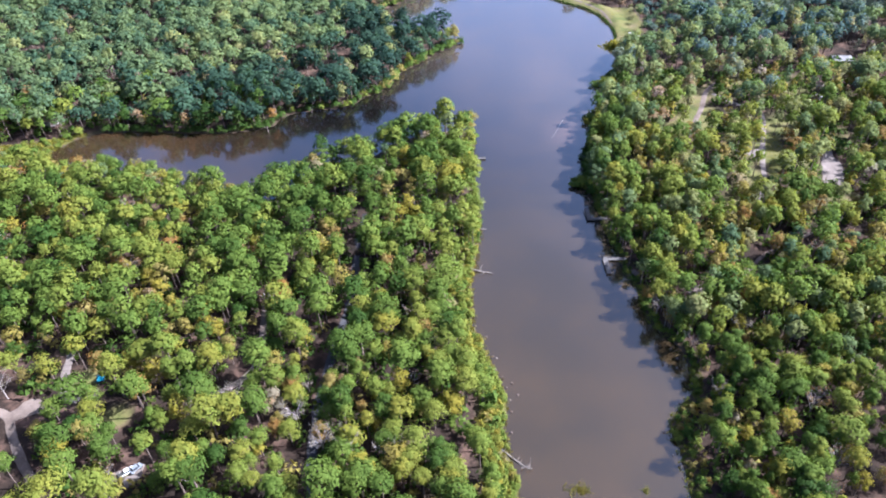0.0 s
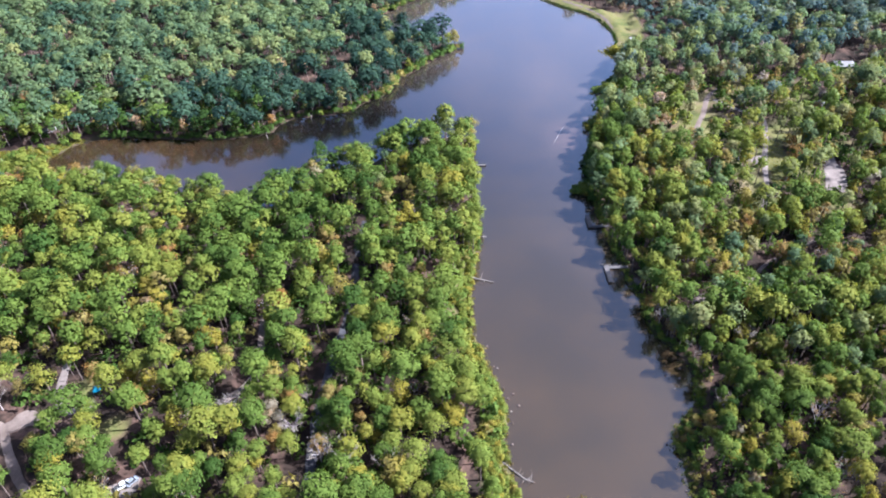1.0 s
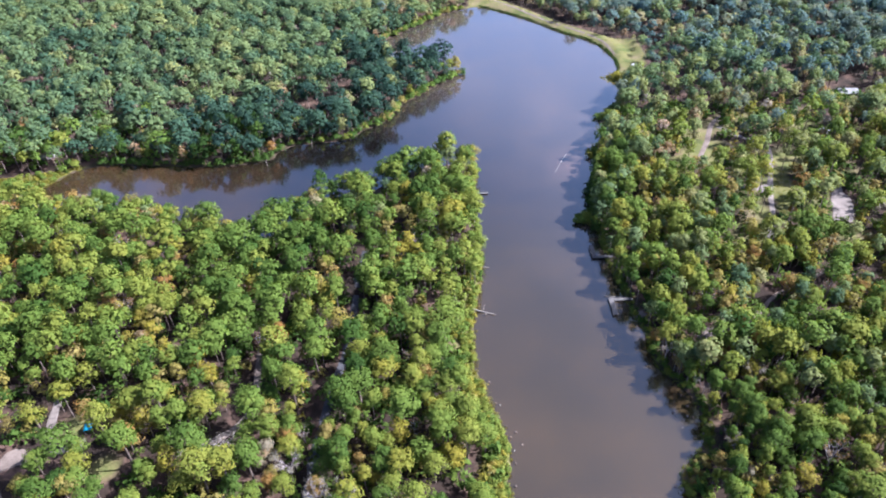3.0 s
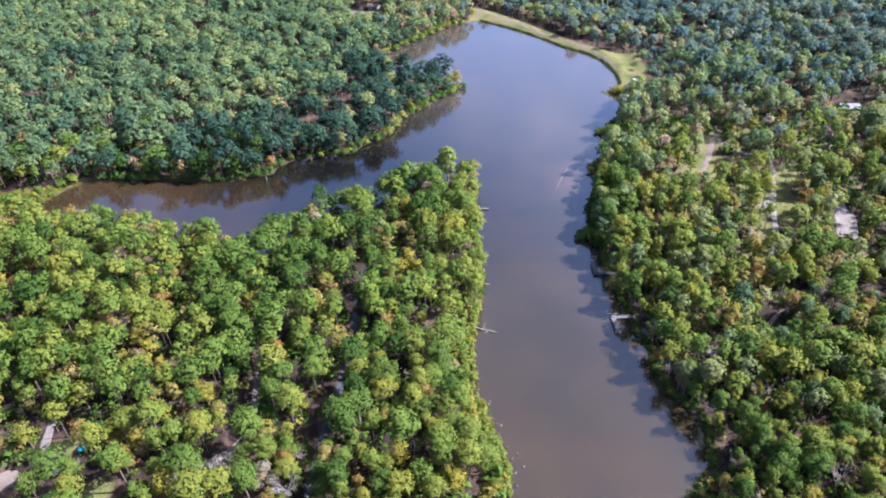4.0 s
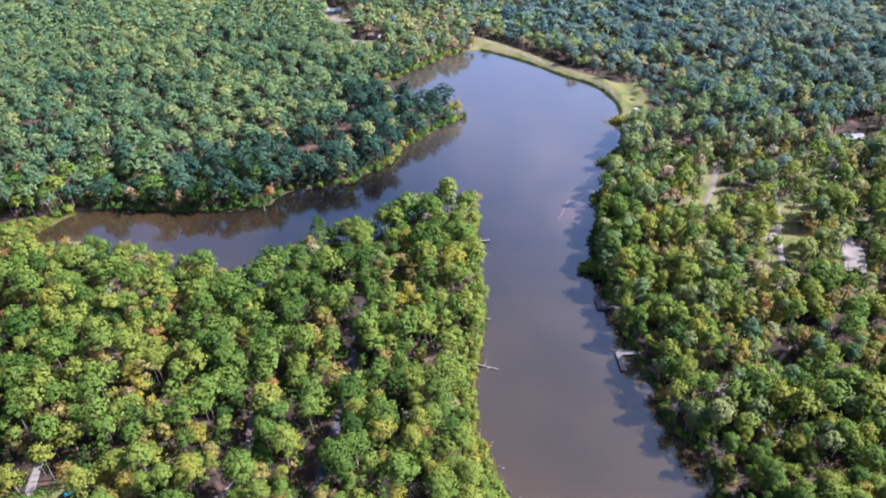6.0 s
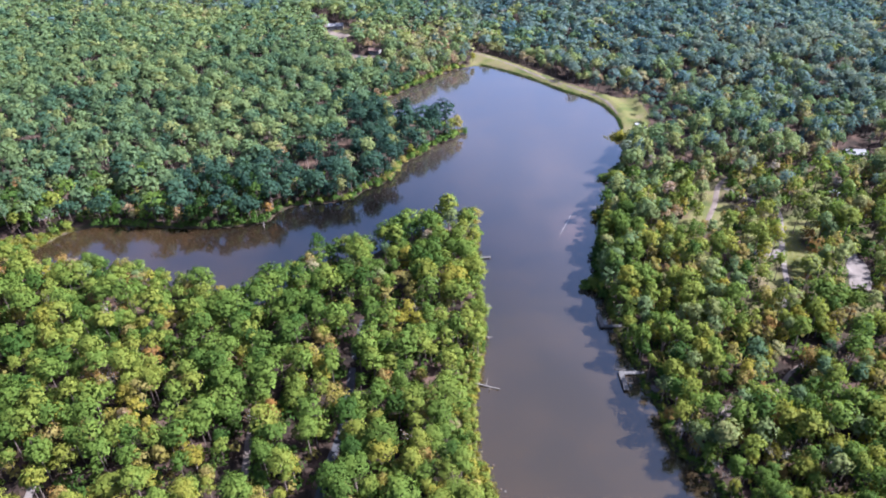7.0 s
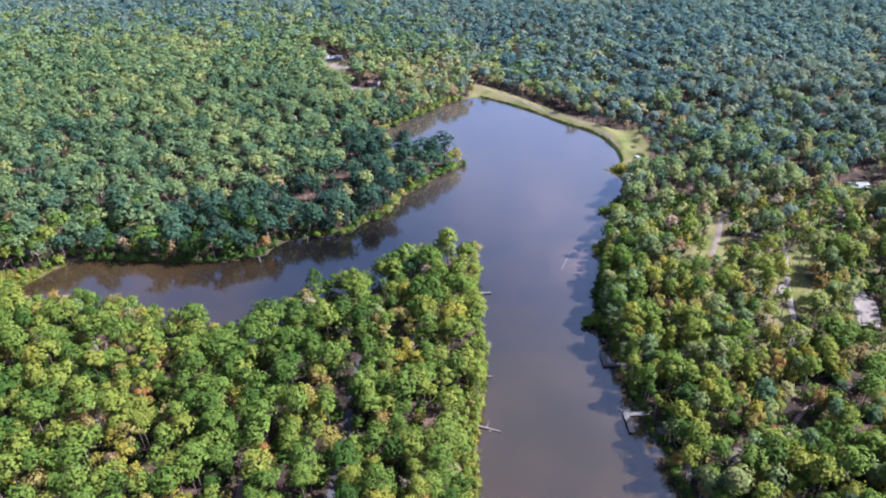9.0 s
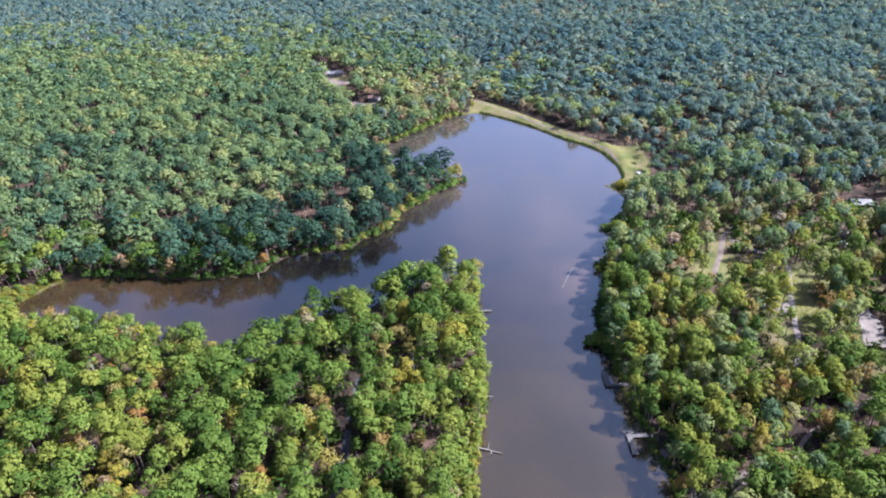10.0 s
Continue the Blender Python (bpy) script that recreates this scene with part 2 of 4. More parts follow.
def rounded(points, closed, times):
    p = np.array(points, float)
    for _ in range(times):
        q = np.roll(p, -1, 0) if closed else p[1:]
        a = p if closed else p[:-1]
        cut = np.stack([0.75 * a + 0.25 * q, 0.25 * a + 0.75 * q], 1).reshape(-1, 2)
        p = cut if closed else np.vstack([p[:1], cut, p[-1:]])
    return p


LAKE = rounded(RIGHT_BANK + DAM_SHORE + COVE + FAR_SHORE + NEAR_SHORE + LEFT_BANK, True, 1)


def line_distance(x, y, pts, closed=False):
    best = np.full(np.shape(x), 1e9)
    ends = list(zip(pts, np.roll(pts, -1, 0))) if closed else list(zip(pts[:-1], pts[1:]))
    for (ax, ay), (bx, by) in ends:
        dx, dy = bx - ax, by - ay
        k = np.clip(((x - ax) * dx + (y - ay) * dy) / (dx * dx + dy * dy + 1e-9), 0, 1)
        best = np.minimum(best, (x - ax - k * dx) ** 2 + (y - ay - k * dy) ** 2)
    return np.sqrt(best)


def within(x, y, pts):
    odd = np.zeros(np.shape(x), bool)
    for (ax, ay), (bx, by) in zip(pts, np.roll(pts, -1, 0)):
        odd ^= ((ay > y) != (by > y)) & (x < (bx - ax) * (y - ay) / (by - ay + 1e-12) + ax)
    return odd


def ripple(x, y, scale, seed):
    """Smooth pseudo-noise, about -1 to 1."""
    r = np.random.RandomState(seed)
    v = 0
    for k in range(7):
        a, f, ph = r.rand() * 6.3, scale * (0.6 + 1.1 * r.rand()), r.rand() * 6.3
        v = v + np.sin((x * math.cos(a) + y * math.sin(a)) * f + ph + 1.3 * np.sin((x * math.sin(a) - y * math.cos(a)) * f * 0.7 + k))
    return v / 3.2


def shore(x, y):
    """Distance to the waterline: positive on land."""
    d = line_distance(x, y, LAKE, True)
    d = np.where(within(x, y, LAKE), -d, d)
    return d + 0.45 * ripple(x, y, 0.5, 4) + 0.25 * ripple(x, y, 1.3, 5)


DAM_CREST = rounded([(28, 634), (40, 621), (60, 597), (76, 574), (99, 543), (117, 524), (125, 508), (127, 487)], False, 1)
DAM_LAWN = np.array([(26, 600), (32, 633), (61, 609), (81, 578), (99, 548), (117, 529), (136, 519), (147, 509), (147, 480), (143, 462), (128, 452), (114, 446),
                     (122, 462), (122, 483), (118, 505), (95, 532), (58, 581)], float)


BELOW_DAM = np.array([(20, 645), (40, 623), (60, 600), (80, 575), (102, 546), (120, 527), (150, 512), (150, 470), (420, 440), (420, 950), (0, 950)], float)


def height(x, y, d=None):
    x, y = np.asarray(x, float), np.asarray(y, float)
    d = shore(x, y) if d is None else d
    up = np.maximum(d, 0)
    land = 0.55 * (1 - np.exp(-up / 1.5)) + 7.2 * (1 - np.exp(-up / 75)) + np.minimum(up / 40, 1) * (0.7 * ripple(x, y, 0.06, 1) + 0.25 * ripple(x, y, 0.2, 2))
    c = line_distance(x, y, DAM_CREST)
    k = np.clip((20 - c) / 8, 0, 1)
    land = land * (1 - k) + k * np.minimum(0.5 + 0.28 * up, np.maximum(2.9 - 0.22 * np.maximum(c - 2.5, 0), 0.6))
    low = np.where(within(x, y, BELOW_DAM), np.clip((c - 7) / 13, 0, 1) * np.clip((190 - c) / 120, 0, 1), 0)
    land = land - low * (land + 4.0)
    return np.where(d < 0, np.maximum(-0.05 + 0.3 * d, -2.5), land)


# ---- ground: one sheet to the horizon ----
def spread(lo, hi, step, reach):
    core = list(np.arange(lo, hi + 0.01, step))
    out, s = [], step
    while hi + sum(out) < reach:
        s *= 1.35
        out.append(s)
    tail = np.cumsum(out)
    return np.array(list(lo - tail[::-1]) + core + list(hi + tail))


def sheet(name, verts, faces, mats, kind="structure", label="", category=""):
    me = bpy.data.meshes.new(name)
    me.from_pydata([tuple(v) for v in verts], [], faces)
    for m in mats if isinstance(mats, (list, tuple)) else [mats]:
        me.materials.append(m)
    return tagged(new(name, me), label, category, "", kind)


gx, gy = spread(-270, 290, 2.6, 6000), spread(60, 700, 2.6, 6000)
X, Y = np.meshgrid(gx, gy)
D = shore(X, Y)
Z = height(X, Y, D)
nx, ny = len(gx), len(gy)
idx = np.arange(nx * ny).reshape(ny, nx)
quads = np.stack([idx[:-1, :-1], idx[:-1, 1:], idx[1:, 1:], idx[1:, :-1]], -1).reshape(-1, 4)
ground = sheet("ground", np.stack([X, Y, Z], -1).reshape(-1, 3), quads.tolist(), FLOOR,
               label="brown pine-straw forest floor with grassy dam and muddy shores", category="ground")
ground.data.polygons.foreach_set("use_smooth", np.ones(len(quads), bool))


def point_values(me, name, values):
    me.attributes.new(name, "FLOAT", "POINT").data.foreach_set("value", np.asarray(values, np.float32).ravel())


RIGHT_LAWN = np.array([(171, 320), (178, 315), (174, 294), (167, 274), (158, 272), (165, 297)], float)
MARSH = np.array([(-262, 337), (-238, 337), (-219, 343), (-205, 350.5), (-199, 350), (-207, 345), (-211, 337), (-216, 329), (-228, 318), (-262, 326)], float)
GRASSY = ((124, 455, 16), (90, 350, 7), (101, 391, 6), (68, 285, 5), (130, 330, 9), (150, 362, 8), (-128, 163, 6), (-112, 146, 6), (148, 345, 10), (-95, 690, 18), (142, 336, 13), (168, 300, 11), (124, 300, 8), (150, 280, 8), (185, 325, 12))
turf = within(X, Y, DAM_LAWN) | within(X, Y, RIGHT_LAWN) | within(X, Y, MARSH)
turf = turf.astype(float)
for px, py, pr in GRASSY:
    turf = np.maximum(turf, np.clip((pr - np.hypot(X - px, Y - py)) / 3, 0, 1))
turf = np.maximum(turf, np.where((X < 30) & (Y < 240), 0.9 * np.clip((10 - D) / 3, 0, 1), 0.35 * np.clip(1 - np.abs(D - 2.5) / 2.2, 0, 1)))
open_ground = np.clip(np.minimum(np.minimum(X - 98, 225 - X), np.minimum(Y - 238, 392 - Y)) / 12, 0, 1)
turf = np.maximum(turf, 0.7 * open_ground * np.clip(0.6 + ripple(X, Y, 0.12, 53), 0, 1))
point_values(ground.data, "turf", turf)
point_values(ground.data, "mud", np.clip(1 - D / 1.2, 0, 1))
point_values(ground.data, "wood", np.clip((np.maximum(np.abs(X) - np.maximum(0.585 * (Y + 110) + 14, 90), np.maximum(Y - 1180, -20 - Y))) / 60, 0, 1))

wet = (D.ravel()[quads] < 3.0).any(1) & (np.abs(X.ravel()[quads]).max(1) < 262) & (Y.ravel()[quads].min(1) > -120)
pool = quads[wet]
used, flat = np.unique(pool, return_inverse=True)
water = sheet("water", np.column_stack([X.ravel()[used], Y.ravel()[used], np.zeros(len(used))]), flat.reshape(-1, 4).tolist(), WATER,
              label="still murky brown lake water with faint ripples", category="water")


# ---- tracks and bare patches ----
def track(name, pts, width, mat, label, category, lift=0.10):
    p = rounded(pts, False, 2)
    t = np.gradient(p, axis=0)
    t /= np.linalg.norm(t, axis=1)[:, None] + 1e-9
    n = np.stack([-t[:, 1], t[:, 0]], 1)
    rows = []
    for k, s in enumerate((-0.5, -0.25, 0, 0.25, 0.5)):
        w = width * s * (1 + 0.16 * ripple(p[:, 0], p[:, 1], 0.35, 20 + k))
        q = p + n * w[:, None]
        rows.append(np.column_stack([q, height(q[:, 0], q[:, 1]) + (lift if abs(s) < 0.4 else -0.12)]))
    verts = np.stack(rows, 1).reshape(-1, 3)
    faces = [(5 * i + j, 5 * i + j + 1, 5 * i + j + 6, 5 * i + j + 5) for i in range(len(p) - 1) for j in range(4)]
    ROADS.append((p, width))
    return sheet(name, verts, faces, mat, "structure", label, category)


def bare_patch(name, cx, cy, rx, ry, turn, mat, label):
    verts, faces, n = [(cx, cy)], [], 22
    for ring in (0.5, 0.85, 1.0):
        for i in range(n):
            a = 2 * math.pi * i / n
            k = ring * (1 + 0.22 * math.sin(3 * a + cx) + 0.12 * math.sin(5 * a + cy))
            u, v = rx * k * math.cos(a), ry * k * math.sin(a)
            c, s = math.cos(radians(turn)), math.sin(radians(turn))
            verts.append((cx + c * u - s * v, cy + s * u + c * v))
    v = np.array(verts)
    z = height(v[:, 0], v[:, 1]) + np.where(np.arange(len(v)) > 2 * n, -0.12, 0.11)
    faces += [(0, 1 + i, 1 + (i + 1) % n) for i in range(n)]
    for r in (0, 1):
        faces += [(1 + r * n + i, 1 + (r + 1) * n + i, 1 + (r + 1) * n + (i + 1) % n, 1 + r * n + (i + 1) % n) for i in range(n)]
    long, short = max(rx, ry), min(rx, ry)
    c, s = math.cos(radians(turn)), math.sin(radians(turn))
    for k in np.linspace(-1, 1, 7):
        u, w = (k * (long - short), 0) if rx > ry else (0, k * (long - short))
        CLEAR.append((cx + c * u - s * w, cy + s * u + c * w, short * 0.9))
    return sheet(name, np.column_stack([v, z]), faces, mat, "structure", label, "ground")


ROADS, CLEAR = [], []
track("road_1", [(-36, 260), (-38, 222), (-38, 200), (-42, 179), (-46, 140), (-42, 113), (-40, 80)], 4.2, ASPHALT, "narrow grey asphalt road under pine trees", "road")
track("road_2", [(-165, 152), (-150, 149), (-145, 141), (-138, 131), (-128, 120), (-124, 110), (-122, 90)], 4.2, SAND, "pale sandy camp road among pines", "road")
track("road_3", [(-141, 182), (-138, 168), (-135, 158), (-130, 151.5), (-122, 157)], 4.0, GRAVEL, "pale gravel spur at a campsite", "road")
track("road_4", [(136, 326), (143, 340), (149.7, 351.5), (157, 370), (167, 379)], 4.0, SAND, "sandy track bending between pines", "road")
track("road_5", [(160, 366), (169, 351), (180, 344), (177, 332), (169, 312), (161.5, 293.5), (155, 272), (146, 255)], 3.5, GRAVEL, "pale gravel road through open pine woods", "road")
track("road_6", [(118, 205), (126.5, 212.5), (135, 222), (149, 228), (165, 236), (175, 240)], 2.2, SAND, "narrow sandy trail in the woods", "road")
track("road_7", [(-72, 200), (-71, 190), (-68, 171), (-72, 162), (-80, 155), (-90, 150)], 3.4, SAND, "sandy trail under the pines", "road")
track("road_8", [(-114, 730), (-106, 700), (-95, 686), (-92, 672), (-98, 655), (-88, 634), (-66, 620), (-56, 604)], 8.0, SAND, "pale dirt road to distant cabins", "road")
track("dam_track", [tuple(p) for p in DAM_CREST], 2.6, SAND, "worn dirt track along the grassy dam", "path", 0.06)
bare_patch("bare_ground", -93, 680, 9, 15, 10, SAND, "pale sandy clearing before a far cabin")
bare_patch("bare_ground", -64, 619, 12, 6, -15, SAND, "pale sandy yard among autumn trees")
bare_patch("gravel_lot", 191, 283, 5.2, 22, -20, GRAVEL, "pale gravel clearing among autumn trees")
bare_patch("bare_ground", 130, 177, 2.4, 5, 10, SAND, "small pale sandy clearing")
bare_patch("bare_ground", 104, 200, 8, 5, 10, SAND, "pinkish bare ground at a lakeside campsite")
bare_patch("bare_ground", 79, 216, 3, 2, 0, SAND, "worn bare soil at the head of a dock")
bare_patch("bare_ground", -101, 123, 6, 3.6, 20, GRAVEL, "pale gravel parking pad")
bare_patch("bare_ground", -142, 150, 9, 4, 10, SAND, "sandy clearing beside a camp road")
bare_patch("bare_ground", 160, 299, 5, 3.5, 60, GRAVEL, "pale gravel campsite pad")


# ---- trees ----
def leaf_cloud(rs, centres, radii, tints, per, size, squash=0.8, rough=0.30):
    """Leafy tufts over a set of clumps: small three-cornered sprays that follow each clump's round, thinner underneath.
    Gives corners, tints and soft normals."""
    n = len(centres) * per
    c, r, t = np.repeat(centres, per, 0), np.repeat(radii, per), np.repeat(tints, per)
    w = rs.normal(size=(n, 3))
    w[:, 2] = np.where(w[:, 2] < -0.35, -w[:, 2], w[:, 2])
    w /= np.linalg.norm(w, axis=1)[:, None]
    k = r * (0.62 + 0.60 * rs.rand(n) ** 1.4)
    p = c + w * k[:, None] * (1, 1, squash)
    mid = centres.mean(0)
    whole = (p - mid) / (np.abs(centres - mid).max(0) + radii.mean())
    soft = 0.62 * w + 0.60 * whole
    soft /= np.linalg.norm(soft, axis=1)[:, None] + 1e-9
    m = soft + rough * rs.normal(size=(n, 3))
    m /= np.linalg.norm(m, axis=1)[:, None]
    a = np.cross(m, rs.normal(size=(n, 3)))
    a /= np.linalg.norm(a, axis=1)[:, None]
    b = np.cross(m, a)
    s = size * (0.65 + 0.7 * rs.rand(n))
    corners = []
    for ang in (0.0, 2.2, 4.1):
        corners.append(p + (a * math.cos(ang) + b * math.sin(ang)) * (s * (0.8 + 0.5 * rs.rand(n)))[:, None])
    v = np.stack(corners, 1).reshape(-1, 3)
    bent = soft * 0.65 + m * 0.2 + (0, 0, 0.38)
    bent /= np.linalg.norm(bent, axis=1)[:, None] + 1e-9
    return v, np.repeat(t + 0.014 * rs.normal(size=n), 3), np.repeat(bent, 3, 0)


def crown_plan(rs, kind, clumps):
    """Clump centres and radii of a crown for a tree one unit of 18 m high."""
    if kind == "pine":
        h0, h1, rad = 8.6 + 2.8 * rs.rand(), 18.8, 3.1 + 1.0 * rs.rand()
    elif kind == "broadleaf":
        h0, h1, rad = 2.6 + 2.0 * rs.rand(), 16.5, 3.0 + 1.0 * rs.rand()
    else:
        h0, h1, rad = 0.5, 3.0, 1.7
    out = []
    lean = rs.normal(size=2) * 0.4
    mid, half = h0 + (h1 - h0) * 0.42, (h1 - h0) * 0.52
    for i in range(clumps):
        f = (i + 0.5) / clumps
        a = i * 2.4 + rs.rand() * 0.5
        up = 1 - 1.55 * f
        k = 0.74 * (1 + 0.18 * rs.normal())
        side = math.sqrt(max(1 - up * up, 0.0))
        out.append((rad * k * side * math.cos(a) + lean[0] * up, rad * k * side * math.sin(a) + lean[1] * up, mid + half * 0.84 * up * (1 + 0.06 * rs.normal())))
    c = np.array(out)
    r = rad * (0.35 + 0.26 * rs.rand(clumps) ** 1.5) * (18 / max(clumps, 5)) ** 0.4
    return c, r


def limb(v, f, p0, p1, r0, r1, sides):
    p0, p1 = np.array(p0, float), np.array(p1, float)
    ax = p1 - p0
    ax /= np.linalg.norm(ax) + 1e-9
    u = np.cross(ax, (0.3, 0.9, 0.1))
    u /= np.linalg.norm(u) + 1e-9
    w = np.cross(ax, u)
    k = len(v)
    for p, r in ((p0, r0), (p1, r1)):
        for i in range(sides):
            g = 2 * math.pi * i / sides
            v.append(tuple(p + (u * math.cos(g) + w * math.sin(g)) * r))
    for i in range(sides):
        j = (i + 1) % sides
        f.append((k + i, k + j, k + sides + j, k + sides + i))


def trunk_shape(rs, kind, centres):
    v, f = [], []
    top = {"pine": 17.5, "broadleaf": 12.0}.get(kind, 1.0)
    bend = rs.normal(size=2) * 0.25
    at = [(0, 0, -0.6, 0.36), (bend[0] * 0.3, bend[1] * 0.3, top * 0.35, 0.25), (bend[0], bend[1], top * 0.7, 0.17), (bend[0] * 1.2, bend[1] * 1.2, top, 0.06)]
    for (x0, y0, z0, r0), (x1, y1, z1, r1) in zip(at, at[1:]):
        limb(v, f, (x0, y0, z0), (x1, y1, z1), r0, r1, 7)
    for c in centres[::2]:
        z = max(c[2] - 1.6, top * 0.4)
        q = min(z, top * 0.95)
        limb(v, f, (bend[0] * 0.8, bend[1] * 0.8, q), tuple(c), 0.09, 0.03, 3)
    return v, f


def bare_shape(rs):
    """A leafless tree: trunk, forks and twigs."""
    v, f, tips = [], [], []
    limb(v, f, (0, 0, -0.5), (0.1, 0.1, 6.5), 0.26, 0.17, 6)
    for i in range(9):
        a, z = i * 2.4 + rs.rand(), 4.5 + 0.75 * i
        base = np.array((0.1, 0.1, min(z, 8.0)))
        e = base + np.array((math.cos(a), math.sin(a), 1.1 + rs.rand())) * (2.0 + rs.rand())
        limb(v, f, base, e, 0.11, 0.05, 4)
        for j in range(5):
            g = a + rs.normal() * 0.8
            q = e + np.array((math.cos(g), math.sin(g), 0.5 + rs.rand())) * (1.0 + 0.9 * rs.rand())
            limb(v, f, base + (e - base) * (0.55 + 0.45 * rs.rand()), q, 0.05, 0.02, 3)
            tips.append(q)
            for _ in range(3):
                limb(v, f, q, q + rs.normal(size=3) * 0.55 + (0, 0, 0.35), 0.03, 0.012, 3)
    limb(v, f, (0.1, 0.1, 6.5), (0.2, 0.1, 11.5), 0.17, 0.04, 5)
    return v, f, np.array(tips)


def tri_mesh(name, v, tint, mat, normals=None):
    me = bpy.data.meshes.new(name)
    n = len(v)
    me.vertices.add(n)
    me.vertices.foreach_set("co", np.asarray(v, np.float32).ravel())
    me.loops.add(n)
    me.loops.foreach_set("vertex_index", np.arange(n, dtype=np.int32))
    me.polygons.add(n // 3)
    me.polygons.foreach_set("loop_start", np.arange(0, n, 3, dtype=np.int32))
    me.polygons.foreach_set("loop_total", np.full(n // 3, 3, np.int32))
    me.update(calc_edges=True)
    me.materials.append(mat)
    point_values(me, "tint", tint)
    if normals is not None:
        me.polygons.foreach_set("use_smooth", np.ones(n // 3, bool))
        me.normals_split_custom_set_from_vertices(np.asarray(normals, np.float32))
    return me


def poly_mesh(name, v, f, mat):
    me = bpy.data.meshes.new(name)
    me.from_pydata(v, [], f)
    me.materials.append(mat)
    me.update()
    return me


RS = np.random.RandomState(11)
TINTS = {"green": 0.36, "lime": 0.49, "gold": 0.63, "ochre": 0.76, "rust": 0.88, "grey": 0.97, "dark": 0.22}
LABELS = {("pine", "green"): "tall green pine with a rounded clumpy crown", ("pine", "lime"): "sunlit yellow-green pine with a rounded crown",
          ("pine", "dark"): "dark green pine with a dense crown", ("broadleaf", "green"): "leafy green broadleaf tree in dense woods",
          ("broadleaf", "lime"): "bright yellow-green broadleaf tree", ("broadleaf", "gold"): "yellowing autumn broadleaf tree",
          ("broadleaf", "ochre"): "tan and ochre autumn broadleaf tree", ("broadleaf", "rust"): "rust-orange autumn broadleaf tree",
          ("broadleaf", "dark"): "dark green broadleaf tree in shade", ("pine", "gold"): "yellowing pine with a thin crown", ("pine", "ochre"): "dying tan-needled pine",
          ("pine", "rust"): "dead rust-brown pine", ("broadleaf", "grey"): "bare grey leafless tree", ("pine", "grey"): "bare grey leafless tree"}
SHAPES = {}
for kind, many in (("pine", 7), ("broadleaf", 6)):
    for i in range(many):
        c, r = crown_plan(RS, kind, 9 + (5 * i) % 9)
        SHAPES[kind, i] = (c, r)
PROTOS, LODS = {}, {}


def tree_thing(kind, i, hue):
    """A tree with trunk and crown as parts, at the origin."""
    root = new("pine_tree" if kind == "pine" else "broadleaf_tree")
    root.empty_display_size = 1.0
    rs = np.random.RandomState(100 + 17 * i + len(hue))
    c, r = SHAPES[kind, i]
    if hue == "grey":
        root.name = "bare_tree"
        v, f, tips = bare_shape(rs)
        trunk = new("trunk", poly_mesh("trunk", v, f, GREY_BARK))
        lv, lt, ln = leaf_cloud(rs, tips, np.full(len(tips), 0.7), np.full(len(tips), 0.97), 7, 0.16)
        crown = tagged(new("crown", tri_mesh("crown", lv, lt, LEAVES, ln)), "bare grey twigs", kind="stuff")
    else:
        v, f = trunk_shape(rs, kind, c)
        trunk = new("trunk", poly_mesh("trunk", v, f, BARK))
        thin = 0.75 if hue in ("ochre", "gold") else 1.0
        lv, lt, ln = leaf_cloud(rs, c, r, TINTS[hue] + 0.022 * rs.normal(size=len(c)), int(1050 / len(c) * thin), 0.38, 0.8, 0.24)
        crown = new("crown", tri_mesh("crown", lv, lt, LEAVES, ln))
    for o in (trunk, crown):
        o.parent = root
    tagged(root, LABELS[kind, hue], "tree", "trees round the lake")
    return root


def place_tree(kind, i, hue, m):
    key = (kind, i, hue)
    if key not in PROTOS:
        PROTOS[key] = tree_thing(kind, i, hue)
        PROTOS[key].matrix_basis = m
        return PROTOS[key]
    held = PROTOS[key]
    ob = copy_thing(held, Matrix.Identity(4))
    ob.matrix_basis = m
    return ob


# a jittered lattice of stems, thinned by the plan
def stems():
    rows, y = [], 84.0
    k = 0
    while y < 1240:
        step = 5.9 if y < 340 else 6.3 if y < 620 else 7.3
        half = 0.58 * (y + 110) + 22
        xs = np.arange(-half, half, step) + (step / 2 if k % 2 else 0)
        rows.append(np.column_stack([xs, np.full(len(xs), y)]) + RS.uniform(-0.46, 0.46, (len(xs), 2)) * step)
        y += step * 0.88
        k += 1
    under = np.column_stack([RS.uniform(-75, 100, 430), RS.uniform(-30, 84, 430)])
    rows.append(under)
    more = np.column_stack([RS.uniform(70, 260, 1500), RS.uniform(90, 430, 1500)])
    rows.append(more[more[:, 0] < 0.70 * (more[:, 1] + 40) + 20])
    return np.vstack(rows)


